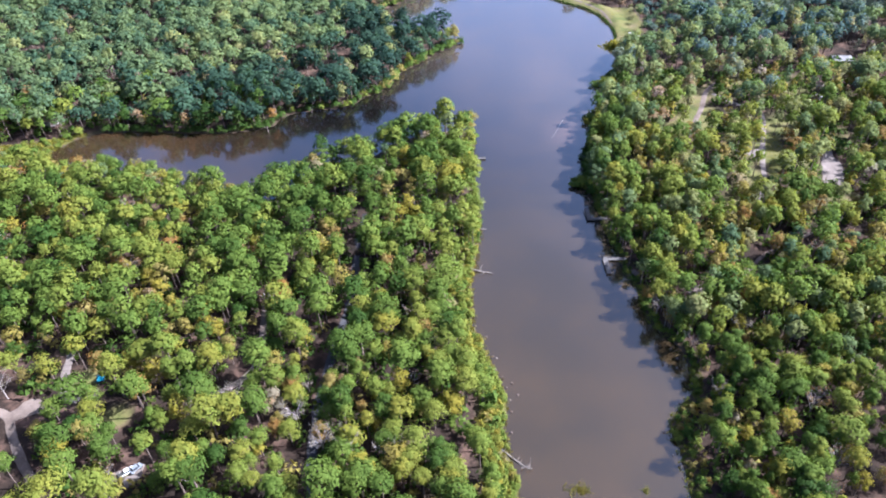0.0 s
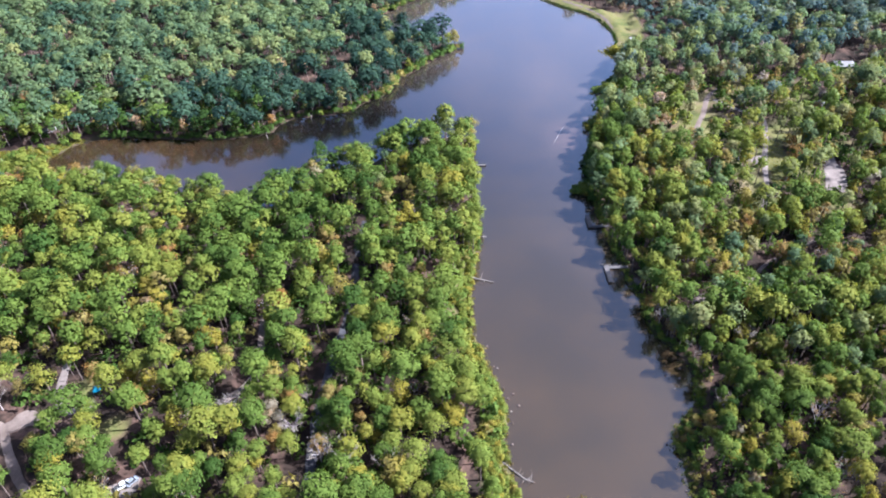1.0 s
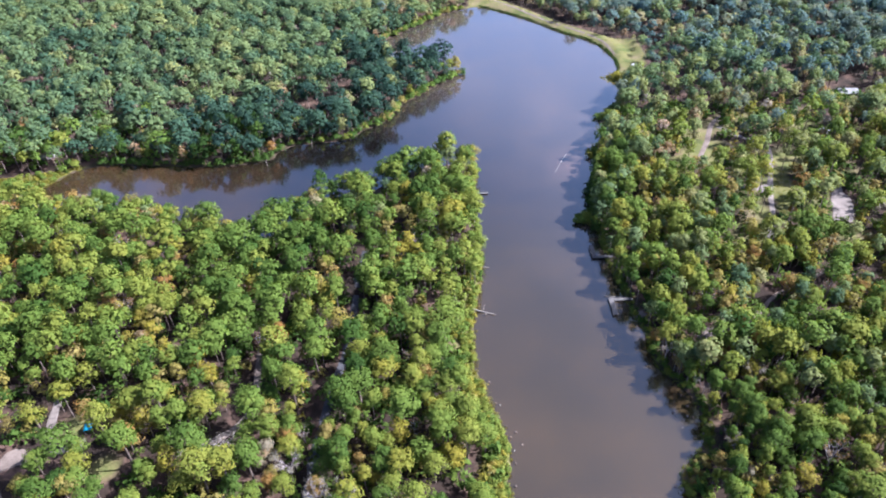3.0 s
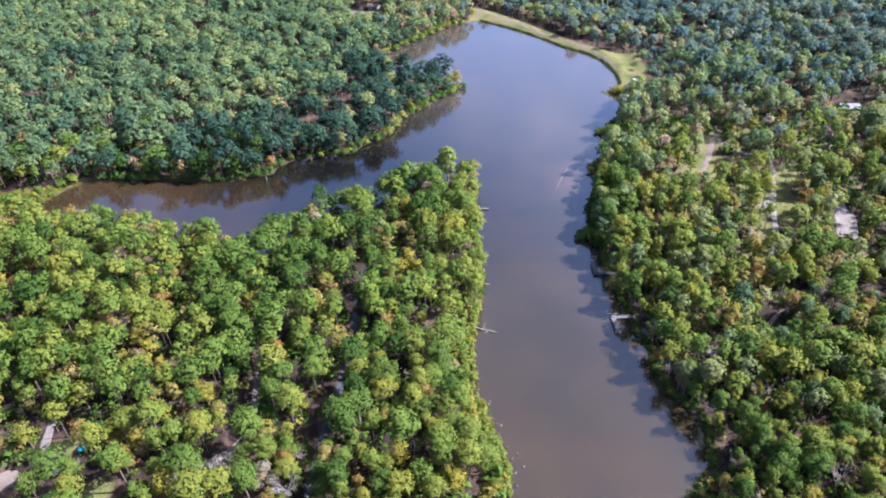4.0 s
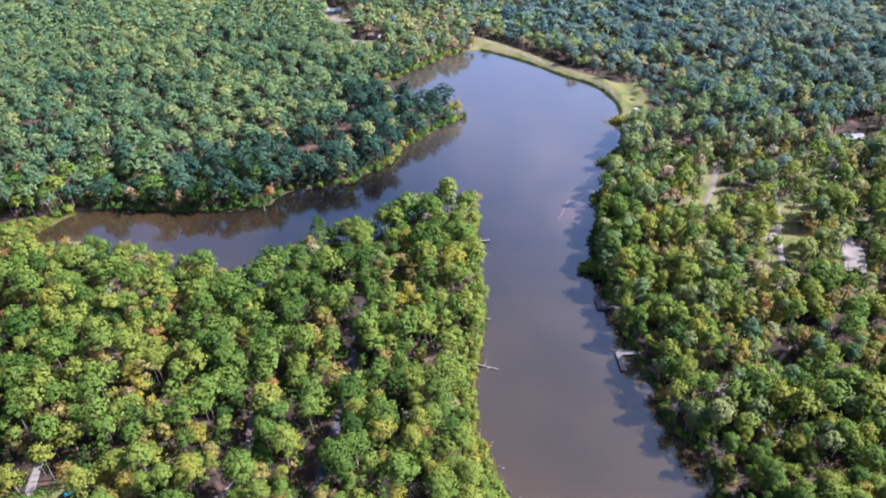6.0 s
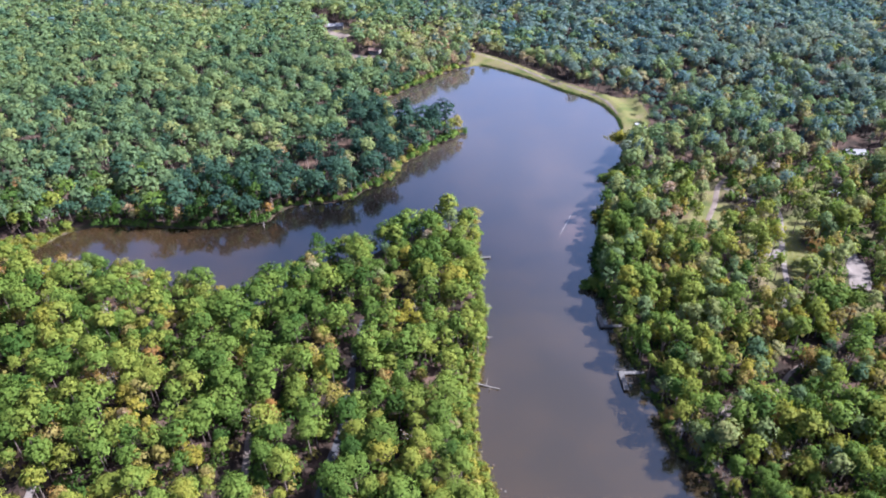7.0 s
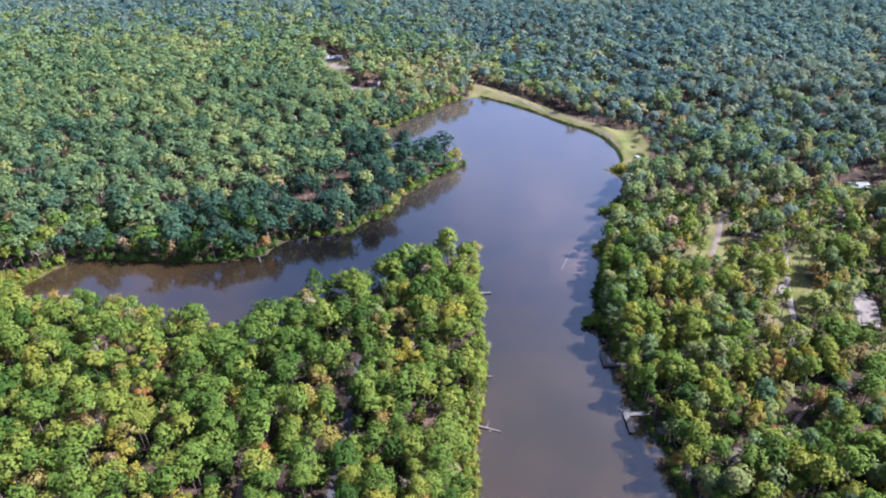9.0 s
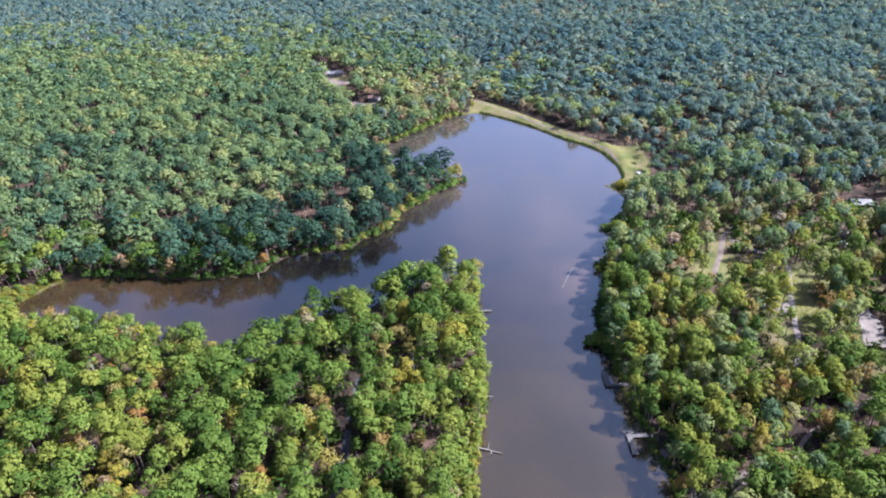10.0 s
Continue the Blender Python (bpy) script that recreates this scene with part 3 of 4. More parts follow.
P = stems()
sd = shore(P[:, 0], P[:, 1])
keep = sd > np.where((P[:, 0] < 30) & (P[:, 1] < 235), 7.5, np.where((P[:, 0] > 60) & (P[:, 1] < 160), 6.5, 3.2))
for pts, width in ROADS:
    keep &= line_distance(P[:, 0], P[:, 1], pts) > width * 0.5 + (5.0 if pts[:, 1].min() > 560 else 2.6 if pts[:, 0].min() > 100 else 1.2)
for px, py, pr in CLEAR:
    keep &= np.hypot(P[:, 0] - px, P[:, 1] - py) > pr
OPEN_SPOTS = ((-118, 172, 6), (-112, 146, 5), (-60, 148, 3.5), (-78, 157, 4.5), (-26, 142, 3), (-14, 162, 3), (-14, 132, 3.5), (150, 345, 8), (160, 358, 6), (-20, 262, 6),
              (124, 455, 14), (-153, 178, 5), (-116, 312, 2), (-18, 284, 6), (-30, 300, 4), (-8, 270, 4), (108, 232, 3), (150, 230, 5), (-104, 215, 4), (-150, 250, 5), (-60, 246, 4), (130, 258, 4),
              (-138, 445, 6), (250, 388, 7), (246, 404, 8), (-66, 620, 9), (-99, 707, 12), (-128, 160, 6), (96, 196, 4), (-97, 118, 5), (-93, 112, 4), (-118, 156, 5), (-114, 150, 4), (-133, 150, 6), (-138, 141, 5), (-130, 144, 4), (80, 231, 3.5),
              (186, 268, 6), (182, 256, 5), (-108, 140, 4), (244, 391, 7), (240, 383, 6), (139, 458, 6), (141, 449, 5), (135, 452, 6), (132, 444, 5),
              (236, 377, 6), (240, 381, 6), (234, 370, 5), (-98, 700, 11), (-95, 684, 10), (-88, 662, 9), (-84, 645, 9), (196, 292, 8), (189, 272, 8), (180, 262, 6), (199, 300, 6), (176, 254, 4), (83, 222, 5), (80, 219, 4), (-102, 708, 9), (-80, 634, 8), (257, 398, 6), (143, 455, 7), (147, 448, 6), (140, 450, 7), (-80, 680, 10), (-84, 692, 9), (-50, 618, 8), (-115, 161, 5), (-118, 166, 4))
for px, py, pr in OPEN_SPOTS:
    keep &= np.hypot(P[:, 0] - px, P[:, 1] - py) > pr
for lawn in (DAM_LAWN, MARSH, RIGHT_LAWN):
    keep &= ~within(P[:, 0], P[:, 1], lawn)
keep &= (line_distance(P[:, 0], P[:, 1], DAM_CREST) > 12)
sparse = ripple(P[:, 0], P[:, 1], 0.11, 31)
keep &= RS.rand(len(P)) < np.where(P[:, 1] < 620, np.where(sparse < -0.75, 0.32, 0.90), 0.95)
open_wood = (P[:, 0] > 118) & (P[:, 0] < 230) & (P[:, 1] > 245) & (P[:, 1] < 385)
keep &= ~open_wood | (RS.rand(len(P)) < 0.52)
thin_wood = (P[:, 0] > 92) & (P[:, 1] > 195) & (P[:, 1] < 420) & ~open_wood
camp_wood = (P[:, 0] < -62) & (P[:, 1] < 180)
keep &= ~camp_wood | (RS.rand(len(P)) < 0.78)
keep &= ~thin_wood | (RS.rand(len(P)) < 0.8)
P, sd = P[keep], sd[keep]
# a close row along the waterline
edge = rounded(RIGHT_BANK[3:], False, 1), rounded(FAR_SHORE[:20], False, 1), rounded(NEAR_SHORE[1:], False, 1), rounded(LEFT_BANK[:-3], False, 1), rounded(COVE[:6], False, 1)
extra = []
for e in edge:
    seg = np.linalg.norm(np.diff(e, axis=0), axis=1)
    s = np.arange(1.0, seg.sum(), 3.3 if e[0, 0] > 60 else 4.4)
    cum = np.concatenate([[0], np.cumsum(seg)])
    q = np.column_stack([np.interp(s, cum, e[:, 0]), np.interp(s, cum, e[:, 1])])
    t = np.column_stack([np.interp(s + 0.5, cum, e[:, 0]), np.interp(s + 0.5, cum, e[:, 1])]) - q
    n = np.column_stack([t[:, 1], -t[:, 0]]) / (np.linalg.norm(t, axis=1)[:, None] + 1e-9)
    extra.append(q + n * RS.uniform(1.6, 3.4, (len(q), 1)))
extra = np.vstack(extra)
se = shore(extra[:, 0], extra[:, 1])
ok = (se > 1.2) & ~within(extra[:, 0], extra[:, 1], DAM_LAWN) & ~within(extra[:, 0], extra[:, 1], MARSH) & (RS.rand(len(se)) < 0.86) & ((extra[:, 1] > 235) | ((extra[:, 0] > 60) & (extra[:, 1] > 165)))
for px, py, pr in ((79, 216, 4.5), (90, 350, 5), (68, 285, 6), (101, 391, 6), (75, 225.5, 3.5), (75, 254, 3.5), (82, 142, 5), (84, 150, 4)):
    ok &= np.hypot(extra[:, 0] - px, extra[:, 1] - py) > pr
P, sd = np.vstack([P, extra[ok]]), np.concatenate([sd, se[ok]])
Zt = height(P[:, 0], P[:, 1])


def mix_of(x, y, d):
    """Shares of green, lime, gold, ochre, rust, grey and dark in each part of the woods."""
    if y > 560 and -75 < x < 60 and y < 680:
        return (0.24, 0.18, 0.20, 0.34, 0.01, 0.02, 0.01)
    if y > 640:
        if y > 860 and x > 90:
            return (0.30, 0.10, 0.03, 0.22, 0.01, 0.22, 0.12)
        return (0.44, 0.04, 0.03, 0.06, 0.005, 0.05, 0.37) if x > 40 else (0.60, 0.12, 0.05, 0.06, 0.01, 0.03, 0.13)
    if x > 60 and y > 400:
        return (0.42, 0.22, 0.09, 0.12, 0.01, 0.05, 0.09)
    if x > 60 and y > 200:
        return (0.18, 0.36, 0.15, 0.30, 0.012, 0.05, 0.03) if d > 14 else (0.42, 0.34, 0.06, 0.07, 0.01, 0.02, 0.08)
    if x > 60:
        return (0.32, 0.24, 0.10, 0.18, 0.02, 0.06, 0.10)
    if x > -14 and y < 345 and d < 16:
        return (0.30, 0.60, 0.04, 0.03, 0.005, 0.005, 0.02)
    # wooded point: darker species, plus its shaded side put into the hues
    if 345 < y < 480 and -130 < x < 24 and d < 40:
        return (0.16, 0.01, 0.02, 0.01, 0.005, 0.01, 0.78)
    # rows by the far water: shade of the tree wall painted as dark hues
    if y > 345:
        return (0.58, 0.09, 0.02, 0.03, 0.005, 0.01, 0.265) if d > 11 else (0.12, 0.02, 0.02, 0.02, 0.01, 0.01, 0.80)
    if -98 < x < -58 and 195 < y < 285:
        return (0.50, 0.08, 0.04, 0.06, 0.02, 0.02, 0.28)
    if y > 172:
        return (0.44, 0.24, 0.06, 0.13, 0.015, 0.03, 0.10)
    return (0.30, 0.33, 0.11, 0.18, 0.02, 0.03, 0.05)


# young growth round the clearings: x, y, half width, depth and rise
LOW_GROWTH = ((-93, 682, 12, 60, 0.26), (-63, 620, 11, 55, 0.29), (248, 398, 10, 36, 0.40), (139, 464, 17, 42, 0.38), (160, 345, 9, 30, 0.45), (187, 275, 7, 26, 0.42))
HUES = ("green", "lime", "gold", "ochre", "rust", "grey", "dark")
patch = ripple(P[:, 0], P[:, 1], 0.045, 77)
grown = []
for i in range(len(P)):
    x, y = P[i]
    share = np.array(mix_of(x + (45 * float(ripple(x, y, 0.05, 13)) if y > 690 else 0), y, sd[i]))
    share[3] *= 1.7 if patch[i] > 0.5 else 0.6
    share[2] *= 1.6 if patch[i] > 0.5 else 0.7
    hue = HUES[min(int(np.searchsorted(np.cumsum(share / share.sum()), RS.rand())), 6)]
    soft = hue in ("gold", "ochre", "rust", "grey") or RS.rand() < 0.22
    kind = "broadleaf" if soft or (sd[i] < 6 and y > 240 and RS.rand() < 0.55) else "pine"
    size = (RS.uniform(0.8, 1.04) if y > 560 else RS.uniform(0.60, 1.16)) * (0.92 if sd[i] < 5 else 1.0) * (0.8 if x > 60 and y < 165 else 1.0) * (0.86 if soft else 1.0) * (1.06 if -48 < x < 22 and 272 < y < 346 else 1.0)
    wide = RS.uniform(0.85, 1.3) * (1.22 if y > 620 else RS.uniform(0.7, 1.0) if x > 60 and y < 430 else 1.1 if y > 345 else 1.0)
    for lx, ly, half, long, slope in LOW_GROWTH:
        if 0 < ly - y < long and abs(x - lx * y / ly) < half:
            size = min(size, (slope * (ly - y) + 2.0) / 18)
    if 138 < x < 170 and 440 < y < 520:
        size *= 0.55
    grown.append((x, y, Zt[i] - 0.1, kind, hue, size, wide, RS.rand() * 360))
# single trees that stand out, with room round them
SINGLE = ((-96.0, 357, "rust", 0.62), (7, 460, "gold", 0.78), (10, 466, "gold", 0.66), (-17.5, 294, "gold", 1.02), (-64, 201, "rust", 0.78), (16.5, 333, "gold", 1.0), (12.5, 462.5, "gold", 0.86), (-19, 427, "gold", 0.62),
          (93, 137.5, "rust", 0.5), (119, 139.5, "grey", 0.9), (116, 117, "grey", 0.9), (108, 133, "ochre", 0.8), (-172, 268, "grey", 0.9), (96, 196, "grey", 0.6),
          (-132, 104, "rust", 0.5), (30, 608, "gold", 0.6), (-52, 176, "gold", 0.8), (-118, 208, "gold", 0.9), (-140, 163, "gold", 0.85), (126, 150, "gold", 0.8), (131, 143, "gold", 0.75))
grown = [g for g in grown if all(math.hypot(g[0] - q[0], g[1] - q[1]) > 3.6 for q in SINGLE)]
for x, y, hue, size in SINGLE:
    grown.append((x, y, float(height(x, y)) - 0.1, "broadleaf", hue, size, 1.05, 40 * x))

counts = {"pine_tree": 0, "broadleaf_tree": 0, "bare_tree": 0}
limits = {"pine_tree": 300, "broadleaf_tree": 285, "bare_tree": 60}
ALONE = {q[:2] for q in SINGLE}
joined = {}
for x, y, z, kind, hue, size, wide, turn in sorted(grown, key=lambda g: abs(g[0]) * 0.35 + g[1]):
    name = "bare_tree" if hue == "grey" else "pine_tree" if kind == "pine" else "broadleaf_tree"
    if (x, y) in ALONE or counts[name] < limits[name] and 84 < y and (y < 230 or name == "bare_tree"):
        counts[name] += 1
        many = 3 if hue in ("rust", "grey") else 7 if kind == "pine" else 6
        i = int(turn * 7.3) % many
        place_tree(kind, i, hue, pose(x, y, z, 0, 0, turn) @ Matrix.Diagonal((size * wide, size * wide, size, 1)))
    else:
        zone = "near_woods" if y < 335 else "middle_woods" if y < 610 else "far_woods"
        joined.setdefault(zone, []).append((x, y, z, kind, hue, size, wide, radians(turn)))

DETAIL = {"near_woods": (11, 32, 0.56, 4), "middle_woods": (12, 13, 0.76, 3), "far_woods": (6, 7, 1.30, 3)}
WOODS = {"near_woods": "mixed green and yellowing woods beside the lake", "middle_woods": "dense pine woods behind the lake shores", "far_woods": "distant pine forest with tan autumn patches"}
for zone, trees in joined.items():
    clumps, per, size0, sides = DETAIL[zone]
    rs = np.random.RandomState(5)
    variants = {}
    for kind in ("pine", "broadleaf"):
        for i in range(10):
            c, r = crown_plan(rs, kind, clumps)
            variants[kind, i] = leaf_cloud(rs, c, r, 0.016 * rs.normal(size=clumps), per, size0, 0.8 if zone == "near_woods" else 1.0, 0.28 if zone == "near_woods" else 0.16)
    vs, ts, ns = ({"pine": [], "blue": [], "leafy": []} for _ in range(3))
    tv, tf = [], []
    for x, y, z, kind, hue, size, wide, turn in trees:
        v, t, m = variants[kind, rs.randint(10)]
        if hue in ("ochre", "grey"):
            cut = 3 * int(len(v) // 3 * (0.8 if hue == "ochre" else 0.5))
            v, t, m = v[:cut], t[:cut], m[:cut]
        c, s = math.cos(turn), math.sin(turn)
        w = size * wide
        q = np.column_stack([(v[:, 0] * c - v[:, 1] * s) * w + x, (v[:, 0] * s + v[:, 1] * c) * w + y, v[:, 2] * size + z])
        # farther and more eastern crowns get the palette with haze painted in
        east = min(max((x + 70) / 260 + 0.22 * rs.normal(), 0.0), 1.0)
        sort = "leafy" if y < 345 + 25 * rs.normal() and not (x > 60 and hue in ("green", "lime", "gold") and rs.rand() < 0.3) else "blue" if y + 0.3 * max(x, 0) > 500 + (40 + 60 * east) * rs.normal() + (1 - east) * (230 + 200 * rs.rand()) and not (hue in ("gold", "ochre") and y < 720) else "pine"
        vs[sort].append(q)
        ns[sort].append(np.column_stack([m[:, 0] * c - m[:, 1] * s, m[:, 0] * s + m[:, 1] * c, m[:, 2]]))
        # tint lowered further on the point, painting in the bank's shade
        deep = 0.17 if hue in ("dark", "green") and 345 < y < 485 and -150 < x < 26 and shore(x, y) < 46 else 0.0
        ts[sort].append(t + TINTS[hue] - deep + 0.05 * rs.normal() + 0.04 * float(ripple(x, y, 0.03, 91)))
        limb(tv, tf, (x, y, z - 0.5), (x + 0.2 * c, y + 0.2 * s, z + 14 * size), 0.30 * size, 0.10 * size, sides)
    root = new(zone)
    tagged(root, WOODS[zone], "forest", "", "stuff")
    made = [("trunks", poly_mesh("trunks", tv, tf, BARK))]
    for sort, nm, mat in (("pine", "pine_crowns", PINE_CANOPY), ("blue", "haze_blue_crowns", HAZE_BLUE_CANOPY), ("leafy", "leafy_crowns", CANOPY)):
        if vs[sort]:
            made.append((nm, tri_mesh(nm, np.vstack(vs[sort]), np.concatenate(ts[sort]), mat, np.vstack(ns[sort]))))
    for nm, me in made:
        o = tagged(new(nm, me), "", "", "", "stuff")
        o.parent = root


# ---- undergrowth ----
def undergrowth():
    rs = np.random.RandomState(21)
    q = np.column_stack([rs.uniform(-275, 260, 9800), rs.uniform(86, 400, 9800)])
    ok = (np.abs(q[:, 0]) < 0.70 * (q[:, 1] + 40) + 10) & (shore(q[:, 0], q[:, 1]) > 4)
    for pts, width in ROADS:
        ok &= line_distance(q[:, 0], q[:, 1], pts) > width * 0.5 + 0.6
    for px, py, pr in CLEAR:
        ok &= np.hypot(q[:, 0] - px, q[:, 1] - py) > pr
    for lawn in (MARSH, RIGHT_LAWN):
        ok &= ~within(q[:, 0], q[:, 1], lawn)
    for px, py, pr in GRASSY:
        ok &= np.hypot(q[:, 0] - px, q[:, 1] - py) > pr
    q = q[ok][:3800]
    z = height(q[:, 0], q[:, 1])
    vs, ts, ns = [], [], []
    for (x, y), z0 in zip(q, z):
        c, r = crown_plan(rs, "shrub", 5)
        lv, lt, ln = leaf_cloud(rs, c, r, np.full(5, (0.2, 0.3, 0.4, 0.75, 0.24, 0.34)[rs.randint(6)]), 6, 0.58)
        vs.append(lv * rs.uniform(0.6, 1.7) + (x, y, z0 - 0.2))
        ts.append(lt)
        ns.append(ln)
    tagged(new("undergrowth", tri_mesh("undergrowth", np.vstack(vs), np.concatenate(ts), CANOPY, np.vstack(ns))), "low green and brown undergrowth beneath the trees", "shrubs", "", "stuff")


undergrowth()


# ---- shore plants ----
def bank_points(line, step, out_lo, out_hi, lo=0, hi=None):
    e = rounded(line[lo:hi], False, 1)
    seg = np.linalg.norm(np.diff(e, axis=0), axis=1)
    cum = np.concatenate([[0], np.cumsum(seg)])
    s = np.arange(0.5, seg.sum(), step) + RS.uniform(-0.4, 0.4, len(np.arange(0.5, seg.sum(), step))) * step
    q = np.column_stack([np.interp(s, cum, e[:, 0]), np.interp(s, cum, e[:, 1])])
    t = np.column_stack([np.interp(s + 0.5, cum, e[:, 0]), np.interp(s + 0.5, cum, e[:, 1])]) - q
    n = np.column_stack([t[:, 1], -t[:, 0]]) / (np.linalg.norm(t, axis=1)[:, None] + 1e-9)
    return q + n * RS.uniform(out_lo, out_hi, (len(q), 1))


def scattered(poly, n):
    lo, hi = poly.min(0), poly.max(0)
    q = lo + RS.rand(n * 3, 2) * (hi - lo)
    return q[within(q[:, 0], q[:, 1], poly)][:n]


SHRUB_LABELS = {"lime": "low bright yellow-green shrub on the lake bank", "green": "low green shrub at the water's edge", "gold": "yellowing shrub on the grassy bank",
                "ochre": "tan brushy shrub at the water's edge", "dark": "dense dark green shrub by the water"}
SHRUBS = {}


def shrub(hue, i, m):
    key = (hue, i)
    if key not in SHRUBS:
        rs = np.random.RandomState(300 + i * 7 + len(hue))
        c, r = crown_plan(rs, "shrub", 8)
        lv, lt, ln = leaf_cloud(rs, c, r * 0.9, TINTS[hue] + 0.05 * rs.normal(size=8), 34, 0.30)
        SHRUBS[key] = tri_mesh("shrub", lv, lt, LEAVES, ln)
    ob = tagged(new("shrub", SHRUBS[key]), SHRUB_LABELS[hue], "shrub", "shrubs along the shore")
    ob.matrix_basis = m
    return ob


spots = []
# far-shore shrubs mostly dark, shade at the bank's foot put into the hue
for line, lo, hi, step, a, b, hues in ((LEFT_BANK, 5, 22, 0.33, 0.3, 8.6, ("lime", "lime", "gold", "lime", "green")), (LEFT_BANK, 0, 9, 2.4, 0.4, 2.5, ("lime", "green", "dark")),
                                       (RIGHT_BANK, 3, 10, 0.9, 0.2, 6.5, ("green", "ochre", "ochre", "lime", "dark")), (RIGHT_BANK, 9, 25, 1.5, 0.3, 3.0, ("green", "dark", "lime")),
                                       (RIGHT_BANK, 24, 37, 3.2, 0.3, 3.0, ("green", "lime", "dark")), (FAR_SHORE, 0, 8, 1.6, 0.2, 3.4, ("green", "dark", "green", "dark", "ochre")), (FAR_SHORE, 7, 20, 3.4, 0.2, 2.4, ("dark", "dark", "dark", "dark", "lime")), (COVE, 0, 10, 1.6, 0.2, 4.0, ("green", "dark", "lime", "ochre"))):
    for x, y in bank_points(line, step, a, b, lo, hi):
        if min(math.hypot(x - 76.5, y - 225.6), math.hypot(x - 75, y - 254.6)) > 2.2:
            spots.append((x, y, hues[RS.randint(len(hues))]))
for cx, cy, sx, sy, n, hues in ((70, 284, 3.0, 0.9, 12, ("green", "dark", "lime")), (75.5, 296, 1.2, 6.0, 12, ("dark",)), (77.5, 310, 1.3, 5.0, 10, ("dark",)), (88, 348.5, 2.4, 2.4, 14, ("lime", "gold", "green")),
                                (104, 391, 3.2, 1.2, 12, ("lime", "green")), (119, 447, 3.0, 4.0, 12, ("gold", "lime", "gold")), (107, 402, 1.5, 4.0, 8, ("dark", "green"))):
    spots += [(cx + sx * RS.normal(), cy + sy * RS.normal(), hues[RS.randint(len(hues))]) for _ in range(n)]
spots += [(x, y, ("lime", "gold", "lime", "green")[RS.randint(4)]) for x, y in scattered(MARSH, 70)]
sz = height(np.array([q[0] for q in spots]), np.array([q[1] for q in spots]))
rest_v, rest_t, rest_n, made_shrubs = [], [], [], []
for k, (x, y, hue) in enumerate(spots):
    size, turn = RS.uniform(0.35, 0.9), RS.rand() * 360
    if y > 345 or (x > 60 and y > 275):
        size *= 1.7
    m = pose(x, y, float(sz[k]) - 0.25, 0, 0, turn) @ Matrix.Diagonal((size, size, size * RS.uniform(0.7, 1.1), 1))
    if k % 2 == 0 and len(made_shrubs) < 300:
        made_shrubs.append(shrub(hue, k % 8 // 2, m))
    else:
        c, r = crown_plan(RS, "shrub", 6)
        lv, lt, ln = leaf_cloud(RS, c, r, np.full(6, TINTS[hue]), 14, 0.5)
        rest_v.append(lv * size + (x, y, float(sz[k]) - 0.25))
        rest_t.append(lt)
        rest_n.append(ln)
tagged(new("shore_shrubs", tri_mesh("shore_shrubs", np.vstack(rest_v), np.concatenate(rest_t), CANOPY, np.vstack(rest_n))), "low green and yellow shrubs along the far shore", "shrubs", "", "stuff")


def blades(name, pts, tall, hue, label, per=16):
    """Grass or reeds: upright tapering blades in tufts."""
    v, t = [], []
    z = np.maximum(height(pts[:, 0], pts[:, 1]), -0.15)
    for (x, y), z0 in zip(pts, z):
        k = per
        base = np.column_stack([x + RS.normal(size=k) * 0.45, y + RS.normal(size=k) * 0.45, np.full(k, z0 - 0.05)])
        a = RS.rand(k) * 6.28
        w = np.column_stack([np.cos(a), np.sin(a), np.zeros(k)]) * RS.uniform(0.10, 0.22, (k, 1))
        tip = base + np.column_stack([RS.normal(size=k) * 0.3, RS.normal(size=k) * 0.3, tall * RS.uniform(0.5, 1.1, k)])
        v.append(np.stack([base - w, base + w, tip], 1).reshape(-1, 3))
        t.append(np.repeat(hue + 0.06 * RS.normal(size=k) + 0.05 * RS.normal(), 3))
    tagged(new(name, tri_mesh(name, np.vstack(v), np.concatenate(t), CANOPY)), label, "grass", "", "stuff")


blades("bank_grass", np.vstack([bank_points(LEFT_BANK, 0.35, -0.6, 4.2, 7, 22), bank_points(LEFT_BANK, 1.5, -0.4, 1.6, 0, 8)]), 0.9, 0.60, "yellow-green grass along the lake bank")
blades("shore_reeds", np.vstack([bank_points(RIGHT_BANK, 0.6, -0.8, 3.5, 3, 12), bank_points(RIGHT_BANK, 1.0, -0.4, 1.5, 12, 37)]), 1.0, 0.50, "green and tan reeds at the water's edge")
# a dark strip of blades follows the dam's waterline
blades("dam_edge_blades", bank_points(DAM_SHORE, 0.5, -0.7, 0.9), 1.0, 0.16, "dark green blades along the foot of the dam")
blades("marsh_grass", scattered(MARSH, 900), 1.0, 0.62, "yellow-green marsh grass at the head of the inlet", 12)
ring = [np.column_stack([cx + RS.normal(size=n) * sx, cy + RS.normal(size=n) * sy]) for cx, cy, sx, sy, n in
        ((68.5, 284.8, 2.6, 1.0, 60), (102, 391, 3.0, 1.2, 70), (88, 349.5, 2.5, 2.5, 70), (118, 447, 3.0, 3.5, 110), (39.5, 117.2, 2.2, 0.8, 26), (60, 116, 0.6, 0.5, 6))]
blades("point_reeds", np.vstack(ring), 1.0, 0.62, "yellow-green reeds on low shore points", 18)
blades("lawn_grass", np.vstack([scattered(DAM_LAWN, 700), scattered(RIGHT_LAWN, 300)]), 0.35, 0.62, "mown dry grass on the dam", 8)


# ---- built things ----
def part(name, bm, mat, parent, label=""):
    me = bpy.data.meshes.new(name)
    bm.to_mesh(me)
    bm.free()
    me.materials.append(mat)
    ob = new(name, me)
    ob.parent = parent
    if label:
        ob["label"] = label
    return ob


